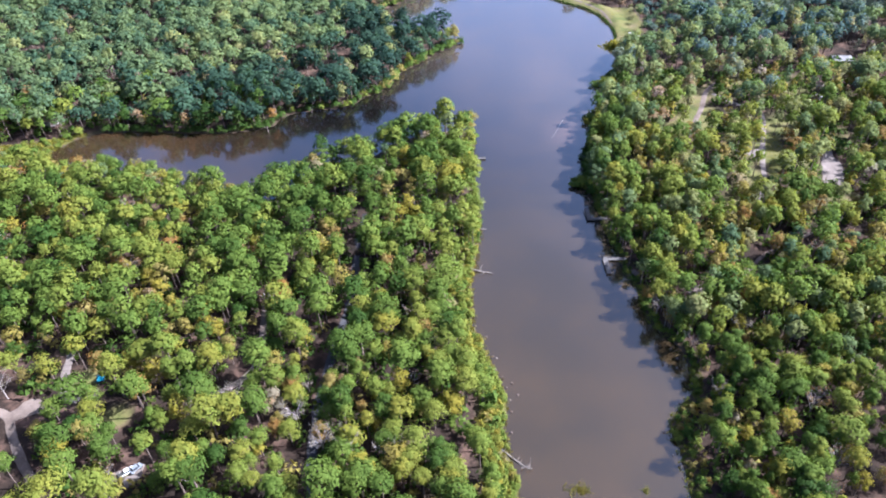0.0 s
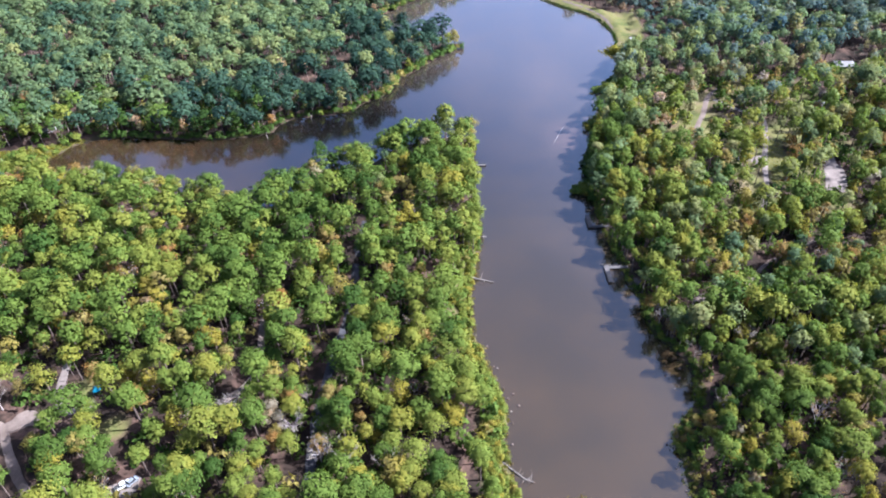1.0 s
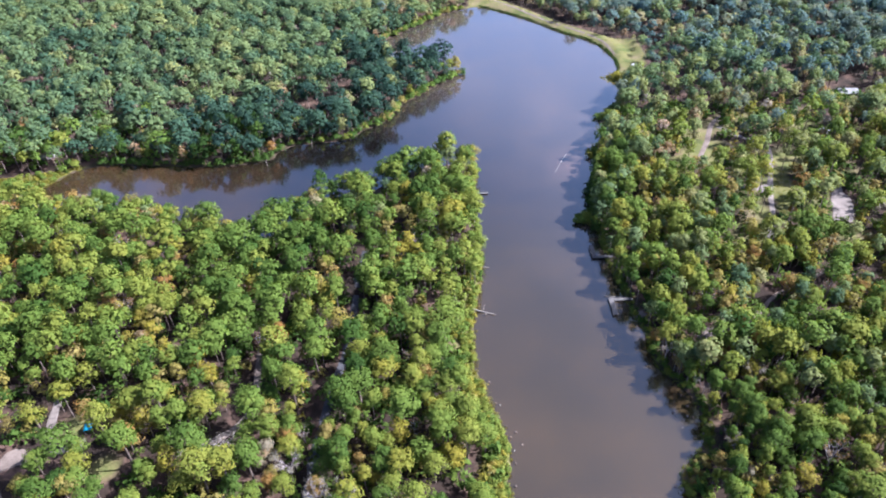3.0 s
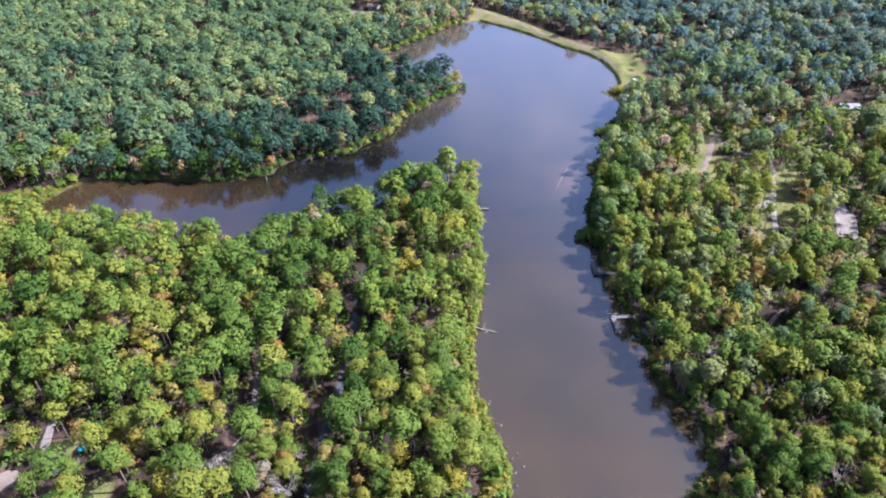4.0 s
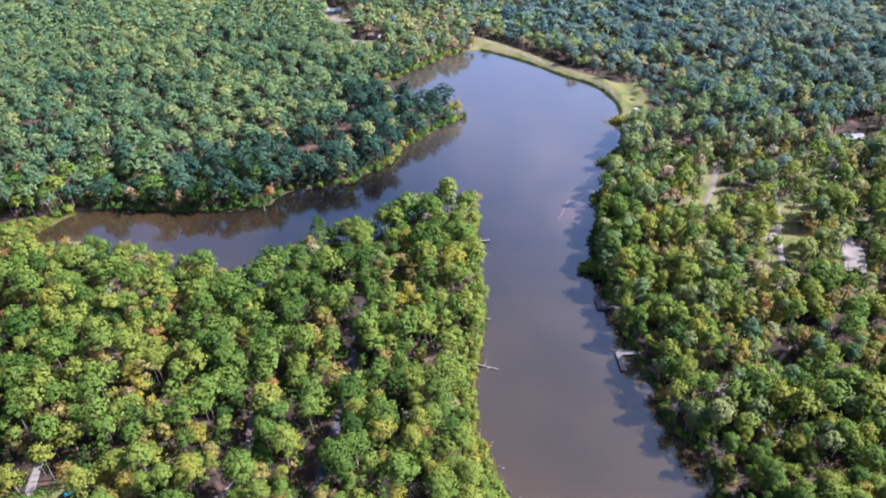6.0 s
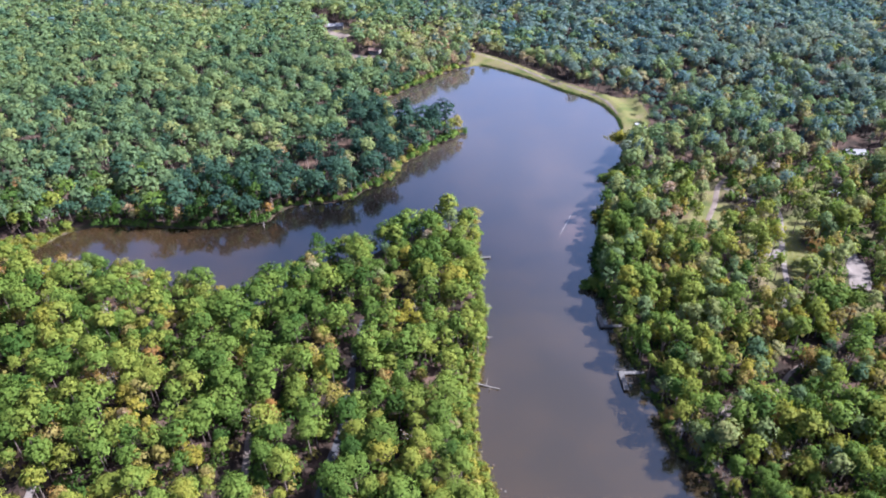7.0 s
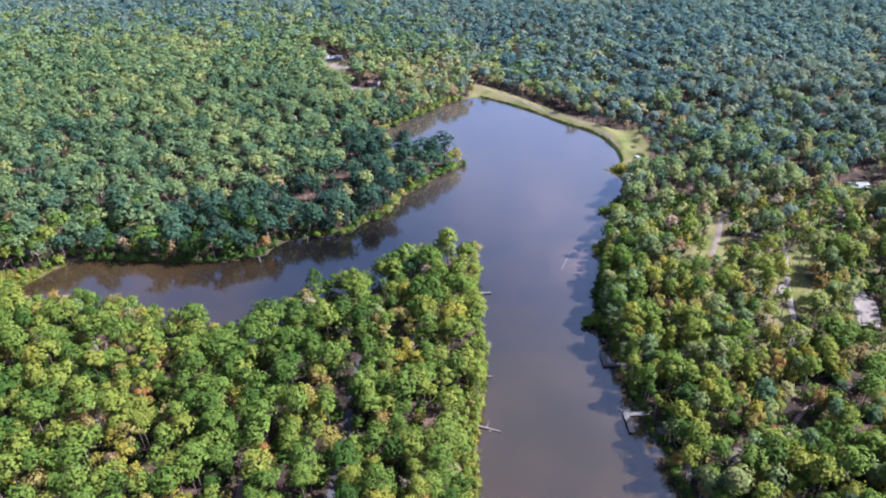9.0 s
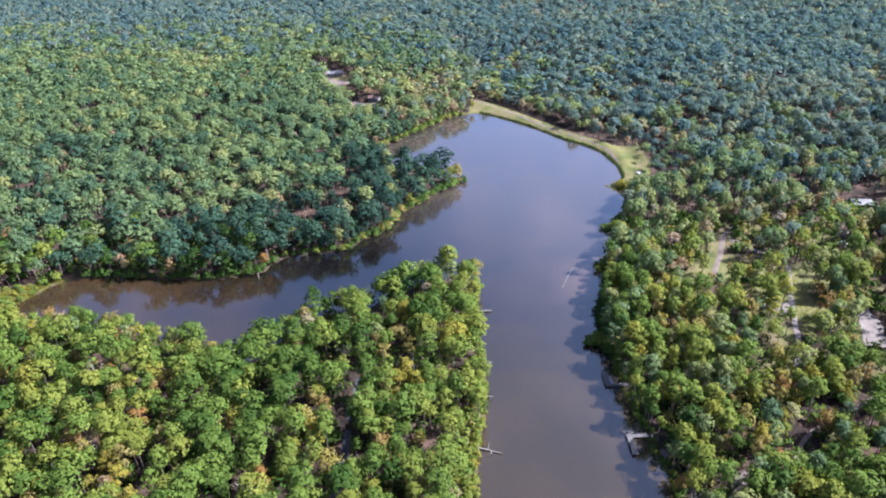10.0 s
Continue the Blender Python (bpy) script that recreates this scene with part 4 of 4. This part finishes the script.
def box(bm, cx, cy, cz, sx, sy, sz, bevel=0.0):
    g = bmesh.ops.create_cube(bm, size=1.0, matrix=Matrix.Translation((cx, cy, cz)) @ Matrix.Diagonal((sx, sy, sz, 1)))
    if bevel:
        bmesh.ops.bevel(bm, geom=list({e for v in g["verts"] for e in v.link_edges}), offset=bevel, segments=1, affect="EDGES")
    return bm


def tube(bm, p0, p1, r0, r1, n=8):
    v, f = [], []
    limb(v, f, p0, p1, r0, r1, n)
    made = [bm.verts.new(q) for q in v]
    for q in f:
        bm.faces.new([made[i] for i in q])
    bm.faces.new([made[i] for i in range(n)][::-1])
    bm.faces.new([made[n + i] for i in range(n)])
    return bm


def fresh():
    return bmesh.new()


def stand(name, x, y, z, turn, label, category, group=""):
    root = new(name)
    root.matrix_basis = pose(x, y, z, 0, 0, turn)
    return tagged(root, label, category, group)


def board_run(root, mesh, along, start, end, cross, z):
    """Deck boards side by side along x or y."""
    n = int(abs(end - start) / 0.30)
    for i in range(n):
        o = new("board", mesh)
        o.parent = root
        p = start + (i + 0.5) * (end - start) / n
        o.location = (p, cross, z + 0.012 * math.sin(i * 2.3)) if along == "x" else (cross, p, z + 0.012 * math.sin(i * 1.9))


def board_mesh(sx, sy):
    me = bpy.data.meshes.new("board")
    bm = box(fresh(), 0, 0, 0, sx, sy, 0.06, 0.012)
    bm.to_mesh(me)
    bm.free()
    me.materials.append(PLANK)
    return me


def dock(x0, x1, y_arm, arm, y_lo, y_hi, leg, label, rails):
    """An L-shaped dock: an arm from the bank at x1 and a platform along y at x0."""
    root = stand("dock", x0, y_arm, 0, 0, label, "dock", "docks on the lake")
    top = 0.85
    board_run(root, board_mesh(0.285, arm), "x", leg / 2, x1 - x0, 0, top)
    board_run(root, board_mesh(leg, 0.285), "y", y_lo - y_arm, y_hi - y_arm, 0, top)
    for sy in (-1, 1):
        part("beam", box(fresh(), (x1 - x0 + leg / 2) / 2, sy * (arm / 2 - 0.12), top - 0.16, x1 - x0 - leg / 2, 0.10, 0.24), PLANK, root)
    for sx in (-1, 1):
        part("beam", box(fresh(), sx * (leg / 2 - 0.12), (y_lo + y_hi) / 2 - y_arm, top - 0.16, 0.10, y_hi - y_lo, 0.24), PLANK, root)
    at = [(x, sy * (arm / 2 + 0.06)) for x in np.arange(leg / 2 + 0.6, x1 - x0, 2.2) for sy in (-1, 1)]
    at += [(sx * (leg / 2 + 0.06), y) for y in np.arange(y_lo - y_arm + 0.3, y_hi - y_arm, 2.3) for sx in (-1, 1)]
    for px, py in at:
        part("post", tube(fresh(), (px, py, -2.0), (px, py, top + (0.95 if rails else 0.25)), 0.09, 0.08, 7), BARK, root)
    if rails:
        for z in (top + 0.5, top + 0.95):
            part("rail", box(fresh(), -leg / 2 - 0.06, (y_lo + y_hi) / 2 - y_arm, z, 0.06, y_hi - y_lo, 0.12), PLANK, root)
            part("rail", box(fresh(), leg / 2 + 0.06, (y_lo + 2.0 + y_hi) / 2 - y_arm, z, 0.06, y_hi - y_lo - 2.0, 0.12), PLANK, root)
            part("rail", box(fresh(), (x1 - x0) / 2, -arm / 2 - 0.06, z, x1 - x0, 0.06, 0.12), PLANK, root)
    else:
        bench = part("bench", box(fresh(), -leg / 2 + 0.25, (y_lo + y_hi) / 2 - y_arm - 1.2, top + 0.45, 0.42, 2.4, 0.06, 0.01), PLANK, root)
        for dy in (-1.0, 1.0):
            part("leg", box(fresh(), -leg / 2 + 0.25, (y_lo + y_hi) / 2 - y_arm - 1.2 + dy, top + 0.22, 0.36, 0.08, 0.40), PLANK, bench)
    return root


dock(69.4, 78.4, 225.7, 1.7, 216.4, 227.0, 2.1, "weathered grey L-shaped wooden dock on the water", False)
dock(67.9, 76.5, 254.7, 1.6, 253.9, 263.3, 1.9, "grey L-shaped wooden dock with railings", True)


def pier(x0, y0, x1, y1, wide, label, rails=True):
    n = math.hypot(x1 - x0, y1 - y0)
    root = stand("pier", x0, y0, 0, math.degrees(math.atan2(y1 - y0, x1 - x0)), label, "pier", "small piers on the lake")
    board_run(root, board_mesh(0.285, wide), "x", 0, n, 0, 0.6)
    for sy in (-1, 1):
        part("beam", box(fresh(), n / 2, sy * (wide / 2 - 0.1), 0.46, n, 0.08, 0.2), PLANK, root)
        for px in np.arange(0.3, n, 2.3):
            part("post", tube(fresh(), (px, sy * (wide / 2 + 0.05), -1.8), (px, sy * (wide / 2 + 0.05), 1.35 if rails else 0.75), 0.07, 0.06, 7), PLANK, root)
        if rails:
            part("rail", box(fresh(), n / 2, sy * (wide / 2 + 0.05), 1.38, n, 0.07, 0.07), PLANK, root)
    return root


pier(14.5, 310.7, 23.7, 310.8, 1.2, "narrow grey wooden pier reaching into the lake")
pier(121, 405.6, 109.2, 410.7, 1.5, "narrow pale wooden pier among shore trees", False)


def fallen_log(pts, r0, r1, twigs, seed, label):
    """A drifted trunk lying in the shallows, with broken branches."""
    rs = np.random.RandomState(seed)
    root = stand("fallen_log", pts[0][0], pts[0][1], 0, 0, label, "log", "fallen logs in the shallows")
    base = np.array(pts[0])
    bm = fresh()
    n = len(pts) - 1
    for i in range(n):
        p, q = np.array(pts[i]) - (base[0], base[1], 0), np.array(pts[i + 1]) - (base[0], base[1], 0)
        tube(bm, p, q, r0 + (r1 - r0) * i / n, r0 + (r1 - r0) * (i + 1) / n, 8)
    part("stem", bm, DRIFTWOOD, root)
    for k in range(twigs):
        f = rs.rand() * 0.55 + 0.42
        i = min(int(f * n), n - 1)
        p = np.array(pts[i]) + (np.array(pts[i + 1]) - np.array(pts[i])) * (f * n - i) - (base[0], base[1], 0)
        a = rs.rand() * 6.28
        d = np.array((math.cos(a), math.sin(a), 0.25 + 0.5 * rs.rand())) * (0.6 + 1.7 * rs.rand())
        bm = tube(fresh(), p, p + d, r1 * 0.8, r1 * 0.45, 5)
        tube(bm, p + d * 0.95, p + d * 1.3 + rs.normal(size=3) * 0.35, r1 * 0.45, r1 * 0.15, 4)
        part("branch", bm, DRIFTWOOD, root)
    return root


fallen_log([(10.2, 223.0, 0.7), (13.5, 221.7, 0.45), (17, 220.5, 0.3), (20.6, 219.3, 0.2)], 0.34, 0.16, 5, 1, "pale fallen tree trunk reaching out from the bank")
fallen_log([(14.0, 266.0, 0.8), (17.5, 269.2, 0.5), (20.9, 272.1, 0.25)], 0.30, 0.15, 4, 2, "pale fallen trunk leaning into the lake")
fallen_log([(14.8, 250.7, 0.7), (17.5, 250.5, 0.35), (19.9, 250.3, 0.15)], 0.22, 0.12, 3, 3, "short fallen trunk in the shallows")
fallen_log([(16.8, 132.2, 0.6), (20, 129.0, 0.45), (23.5, 126.0, 0.3), (26.2, 124.8, 0.25)], 0.26, 0.10, 13, 4, "grey fallen treetop with tangled branches in the water")
fallen_log([(67.2, 228.6, 0.12), (72, 228.0, 0.12), (77.4, 227.4, 0.15)], 0.22, 0.16, 1, 5, "dark waterlogged pole floating beside the dock")
fallen_log([(77.8, 212.6, 0.3), (75.2, 213.2, 0.2)], 0.16, 0.10, 1, 6, "short drift log by the bank")
fallen_log([(-97.2, 346.4, 0.1), (-97.4, 346.9, 2.0), (-97.3, 347.2, 3.6)], 0.22, 0.10, 2, 7, "pale dead snag standing in the inlet")


# snag shape added in place of an unidentified white, boat-like thing
fallen_log([(-75.2, 368.0, -0.6), (-75.1, 368.1, 1.6), (-74.9, 368.1, 3.2)], 0.20, 0.08, 3, 8, "pale snag-shaped stand-in for an unidentified white thing off the wooded point")


def stump(x, y, r, h, seed):
    rs = np.random.RandomState(seed)
    bm = fresh()
    bmesh.ops.create_cone(bm, cap_ends=True, segments=9, radius1=r * 1.3, radius2=r * 0.8, depth=h + 0.8)
    for v in bm.verts:
        v.co += Vector(rs.normal(size=3) * r * 0.16)
    bmesh.ops.bevel(bm, geom=bm.edges[:], offset=r * 0.08, segments=1, affect="EDGES")
    me = bpy.data.meshes.new("stump")
    bm.to_mesh(me)
    bm.free()
    me.materials.append(BARK if seed % 4 else DRIFTWOOD)
    ob = tagged(new("stump", me), "weathered stump standing in shallow water", "stump", "stumps in the shallows")
    ob.matrix_basis = pose(x, y, (h - 0.8) / 2, rs.normal() * 6, rs.normal() * 6, rs.rand() * 360)


for k, (x, y) in enumerate(((11.4, 189), (12.0, 182.6), (15.3, 183), (16.9, 173), (18.3, 172.2), (19.6, 162.7), (22.9, 160), (24.4, 154.8), (21.4, 152.5), (78.7, 166.3), (85.0, 164.1),
                            (83.8, 174.0), (83.2, 164.7), (71.2, 137.3), (72.6, 124.2), (72.5, 120.1), (10.9, 207.3), (9.9, 200.7), (17.8, 166.5), (20.9, 158.0), (80.2, 160.0),
                            (86.2, 157.0), (84.6, 169.2), (79.8, 148.8), (71.8, 128.5), (21.5, 147.5), (20.6, 139.0))):
    stump(x, y, 0.28 + 0.14 * ((k * 7) % 5) / 4, 0.35 + 0.3 * ((k * 3) % 4) / 3, k)

boom = stand("floating_boom", 70.4, 349.7, 0, 0, "thin white floating line of barrels on the lake", "buoy line")
line = rounded([(0, 0), (-2.2, -4.6), (-4.8, -10.6), (-9.1, -20.0)], False, 2)
for (ax, ay), (bx, by) in zip(line[:-1], line[1:]):
    part("float", tube(fresh(), (ax, ay, 0.06), (ax + (bx - ax) * 0.94, ay + (by - ay) * 0.94, 0.03), 0.055, 0.055, 8), BUOY, boom)

spill = stand("spillway", 136.0, 464.5, float(height(136, 464.5)), math.degrees(math.atan2(-14.4, 8.7)), "pale concrete spillway with a walled intake", "spillway")
part("slab", box(fresh(), 9.0, 0, 0.35, 15.5, 2.2, 0.5, 0.05), CONCRETE, spill)
for sy in (-1, 1):
    part("side_wall", box(fresh(), 9.0, sy * 1.22, 0.6, 15.5, 0.24, 1.1, 0.03), CONCRETE, spill)
part("intake_box", box(fresh(), -0.4, 0, 0.5, 3.0, 3.4, 1.3, 0.06), CONCRETE, spill)


def pane(parent, x, y, z, sx, sy, sz):
    win = part("window", box(fresh(), x, y, z, sx, sy, sz), SIDING, parent)
    grow = 0.015
    part("pane", box(fresh(), x, y, z, sx + grow if sx < sy else sx - 0.16, sy + grow if sy < sx else sy - 0.16, sz - 0.16), DARK_GLASS, win)


def house(x, y, turn, long, deep, tall, roof_mat, label):
    """A low gabled cabin with doors and windows."""
    z = float(height(x, y))
    root = stand("house", x, y, z, turn, label, "house")
    bm = box(fresh(), 0, 0, tall / 2 - 0.2, long, deep, tall + 0.4)
    part("wall", bm, SIDING, root)
    part("foundation", box(fresh(), 0, 0, 0.1, long + 0.16, deep + 0.16, 0.5), CONCRETE, root)
    rise, over = deep * 0.24, 0.6
    for sy in (-1, 1):
        bm = fresh()
        q = [(-long / 2 - over, sy * (deep / 2 + over), tall - 0.15), (long / 2 + over, sy * (deep / 2 + over), tall - 0.15), (long / 2 + over, 0, tall + rise), (-long / 2 - over, 0, tall + rise)]
        lo = [bm.verts.new(p) for p in q]
        hi = [bm.verts.new((p[0], p[1], p[2] + 0.16)) for p in q]
        for f in ((0, 1, 2, 3),):
            bm.faces.new([lo[i] for i in f][::-1])
            bm.faces.new([hi[i] for i in f])
        for i in range(4):
            bm.faces.new([lo[i], lo[(i + 1) % 4], hi[(i + 1) % 4], hi[i]])
        bmesh.ops.recalc_face_normals(bm, faces=bm.faces)
        roof = part("roof", bm, roof_mat, root)
        for k in np.arange(-long / 2, long / 2 + 0.1, 1.2):
            part("seam", tube(fresh(), (k, sy * (deep / 2 + over), tall + 0.03), (k, sy * 0.05, tall + rise + 0.17), 0.035, 0.035, 4), roof_mat, roof)
    for sx in (-1, 1):
        bm = fresh()
        g = [bm.verts.new((sx * (long / 2 - 0.02) + dx, yy, zz)) for dx in (0, -sx * 0.2) for yy, zz in ((-deep / 2, tall - 0.02), (deep / 2, tall - 0.02), (0, tall + rise - 0.05))]
        bm.faces.new(g[:3])
        bm.faces.new(g[3:][::-1])
        for i in range(3):
            bm.faces.new([g[i], g[(i + 1) % 3], g[3 + (i + 1) % 3], g[3 + i]])
        part("gable", bm, SIDING, root)
    part("ridge_cap", tube(fresh(), (-long / 2 - over, 0, tall + rise + 0.15), (long / 2 + over, 0, tall + rise + 0.15), 0.12, 0.12, 6), roof_mat, root)
    for k in np.linspace(-long / 2 + 1.6, long / 2 - 1.6, max(int(long / 3), 2)):
        for sy in (-1, 1):
            pane(root, float(k), sy * (deep / 2 + 0.03), 1.5, 1.1, 0.12, 1.1)
    door = part("door", box(fresh(), 0.9, -deep / 2 - 0.04, 1.05, 0.95, 0.1, 2.05), BROWN_ROOF, root)
    part("handle", tube(fresh(), (1.25, -deep / 2 - 0.14, 1.0), (1.25, -deep / 2 - 0.08, 1.0), 0.04, 0.04, 6), METAL, door)
    part("porch", box(fresh(), 0, -deep / 2 - 1.2, 0.12, long * 0.7, 2.3, 0.4, 0.03), PLANK, root)
    return root


house(249, 399, -4, 10.5, 7.0, 2.8, ROOF, "low cabin with a pale metal roof in the woods")
house(-99, 707, 6, 15.0, 7.0, 3.0, ROOF, "long pale-roofed building at a far clearing")
house(-55, 629, -20, 9.0, 6.0, 2.8, BROWN_ROOF, "brown-roofed cabin among autumn trees")
house(-226, 362, 12, 8.0, 6.0, 2.8, BROWN_ROOF, "small brown-roofed cabin behind the marsh")
house(214, 353, 30, 5.0, 3.2, 2.3, ROOF, "small pale shed under the trees")


def car(x, y, turn, paint, label, pickup):
    z = float(height(x, y)) + 0.12
    root = stand("pickup_truck" if pickup else "car", x, y, z, turn, label, "vehicle", "parked vehicles")
    long = 4.7 if pickup else 4.0
    bm = box(fresh(), 0, 0, 0.72, long, 1.85, 0.62, 0.14)
    body = part("body", bm, paint, root)
    bm = fresh()
    cx, half = (0.35, 1.15) if pickup else (-0.1, 1.35)
    low = [(cx - half, -0.84), (cx + half, -0.84), (cx + half, 0.84), (cx - half, 0.84)]
    top = [(cx - half * 0.72, -0.68), (cx + half * 0.58, -0.68), (cx + half * 0.58, 0.68), (cx - half * 0.72, 0.68)]
    a = [bm.verts.new((px, py, 1.0)) for px, py in low]
    b = [bm.verts.new((px, py, 1.60)) for px, py in top]
    bm.faces.new(b)
    for i in range(4):
        bm.faces.new([a[i], a[(i + 1) % 4], b[(i + 1) % 4], b[i]])
    part("windows", bm, DARK_GLASS, root)
    part("roof", box(fresh(), cx - half * 0.07, 0, 1.615, half * 1.32, 1.38, 0.06, 0.02), paint, root)
    if pickup:
        part("bed", box(fresh(), -1.5, 0, 1.045, 1.4, 1.5, 0.03), RUBBER, root)
    for sx in (-1, 1):
        for sy in (-1, 1):
            wx = sx * long * 0.31
            wheel = part("tyre", tube(fresh(), (wx, sy * 0.72, 0.33), (wx, sy * 0.95, 0.33), 0.35, 0.35, 14), RUBBER, root)
            part("rim", tube(fresh(), (wx, sy * 0.94, 0.33), (wx, sy * 0.965, 0.33), 0.22, 0.2, 12), METAL, wheel)
    for sy in (-0.62, 0.62):
        part("headlight", box(fresh(), long / 2, sy, 0.82, 0.06, 0.34, 0.16, 0.02), METAL, root)
    return root


car(-101.2, 124.0, 38, WHITE_PAINT, "white pickup truck parked on a gravel pad", True)
car(-98.6, 125.2, 52, GREY_PAINT, "dark grey car parked beside a pickup", False)
car(151.5, 299.5, 20, GREY_PAINT, "dark car parked on a gravel campsite", False)
car(107.0, 201.3, 10, GREY_PAINT, "dark car parked at a lakeside campsite", False)

tz = float(height(-122, 161))
shelter = stand("canopy_shelter", -122, 161, tz, 15, "bright blue canvas canopy shelter at a campsite", "shelter")
for sx in (-1.2, 1.2):
    for sy in (-1.2, 1.2):
        part("pole", tube(fresh(), (sx, sy, -0.1), (sx, sy, 2.5), 0.04, 0.04, 6), METAL, shelter)
bm = fresh()
low = [bm.verts.new((sx * 1.4, sy * 1.4, 2.2)) for sx, sy in ((-1, -1), (1, -1), (1, 1), (-1, 1))]
mid = [bm.verts.new((sx * 1.35, sy * 1.35, 2.55)) for sx, sy in ((-1, -1), (1, -1), (1, 1), (-1, 1))]
peak = bm.verts.new((0, 0, 3.6))
for i in range(4):
    bm.faces.new([low[i], low[(i + 1) % 4], mid[(i + 1) % 4], mid[i]])
    bm.faces.new([mid[i], mid[(i + 1) % 4], peak])
part("canopy", bm, BLUE_CLOTH, shelter, "bright blue canvas roof")
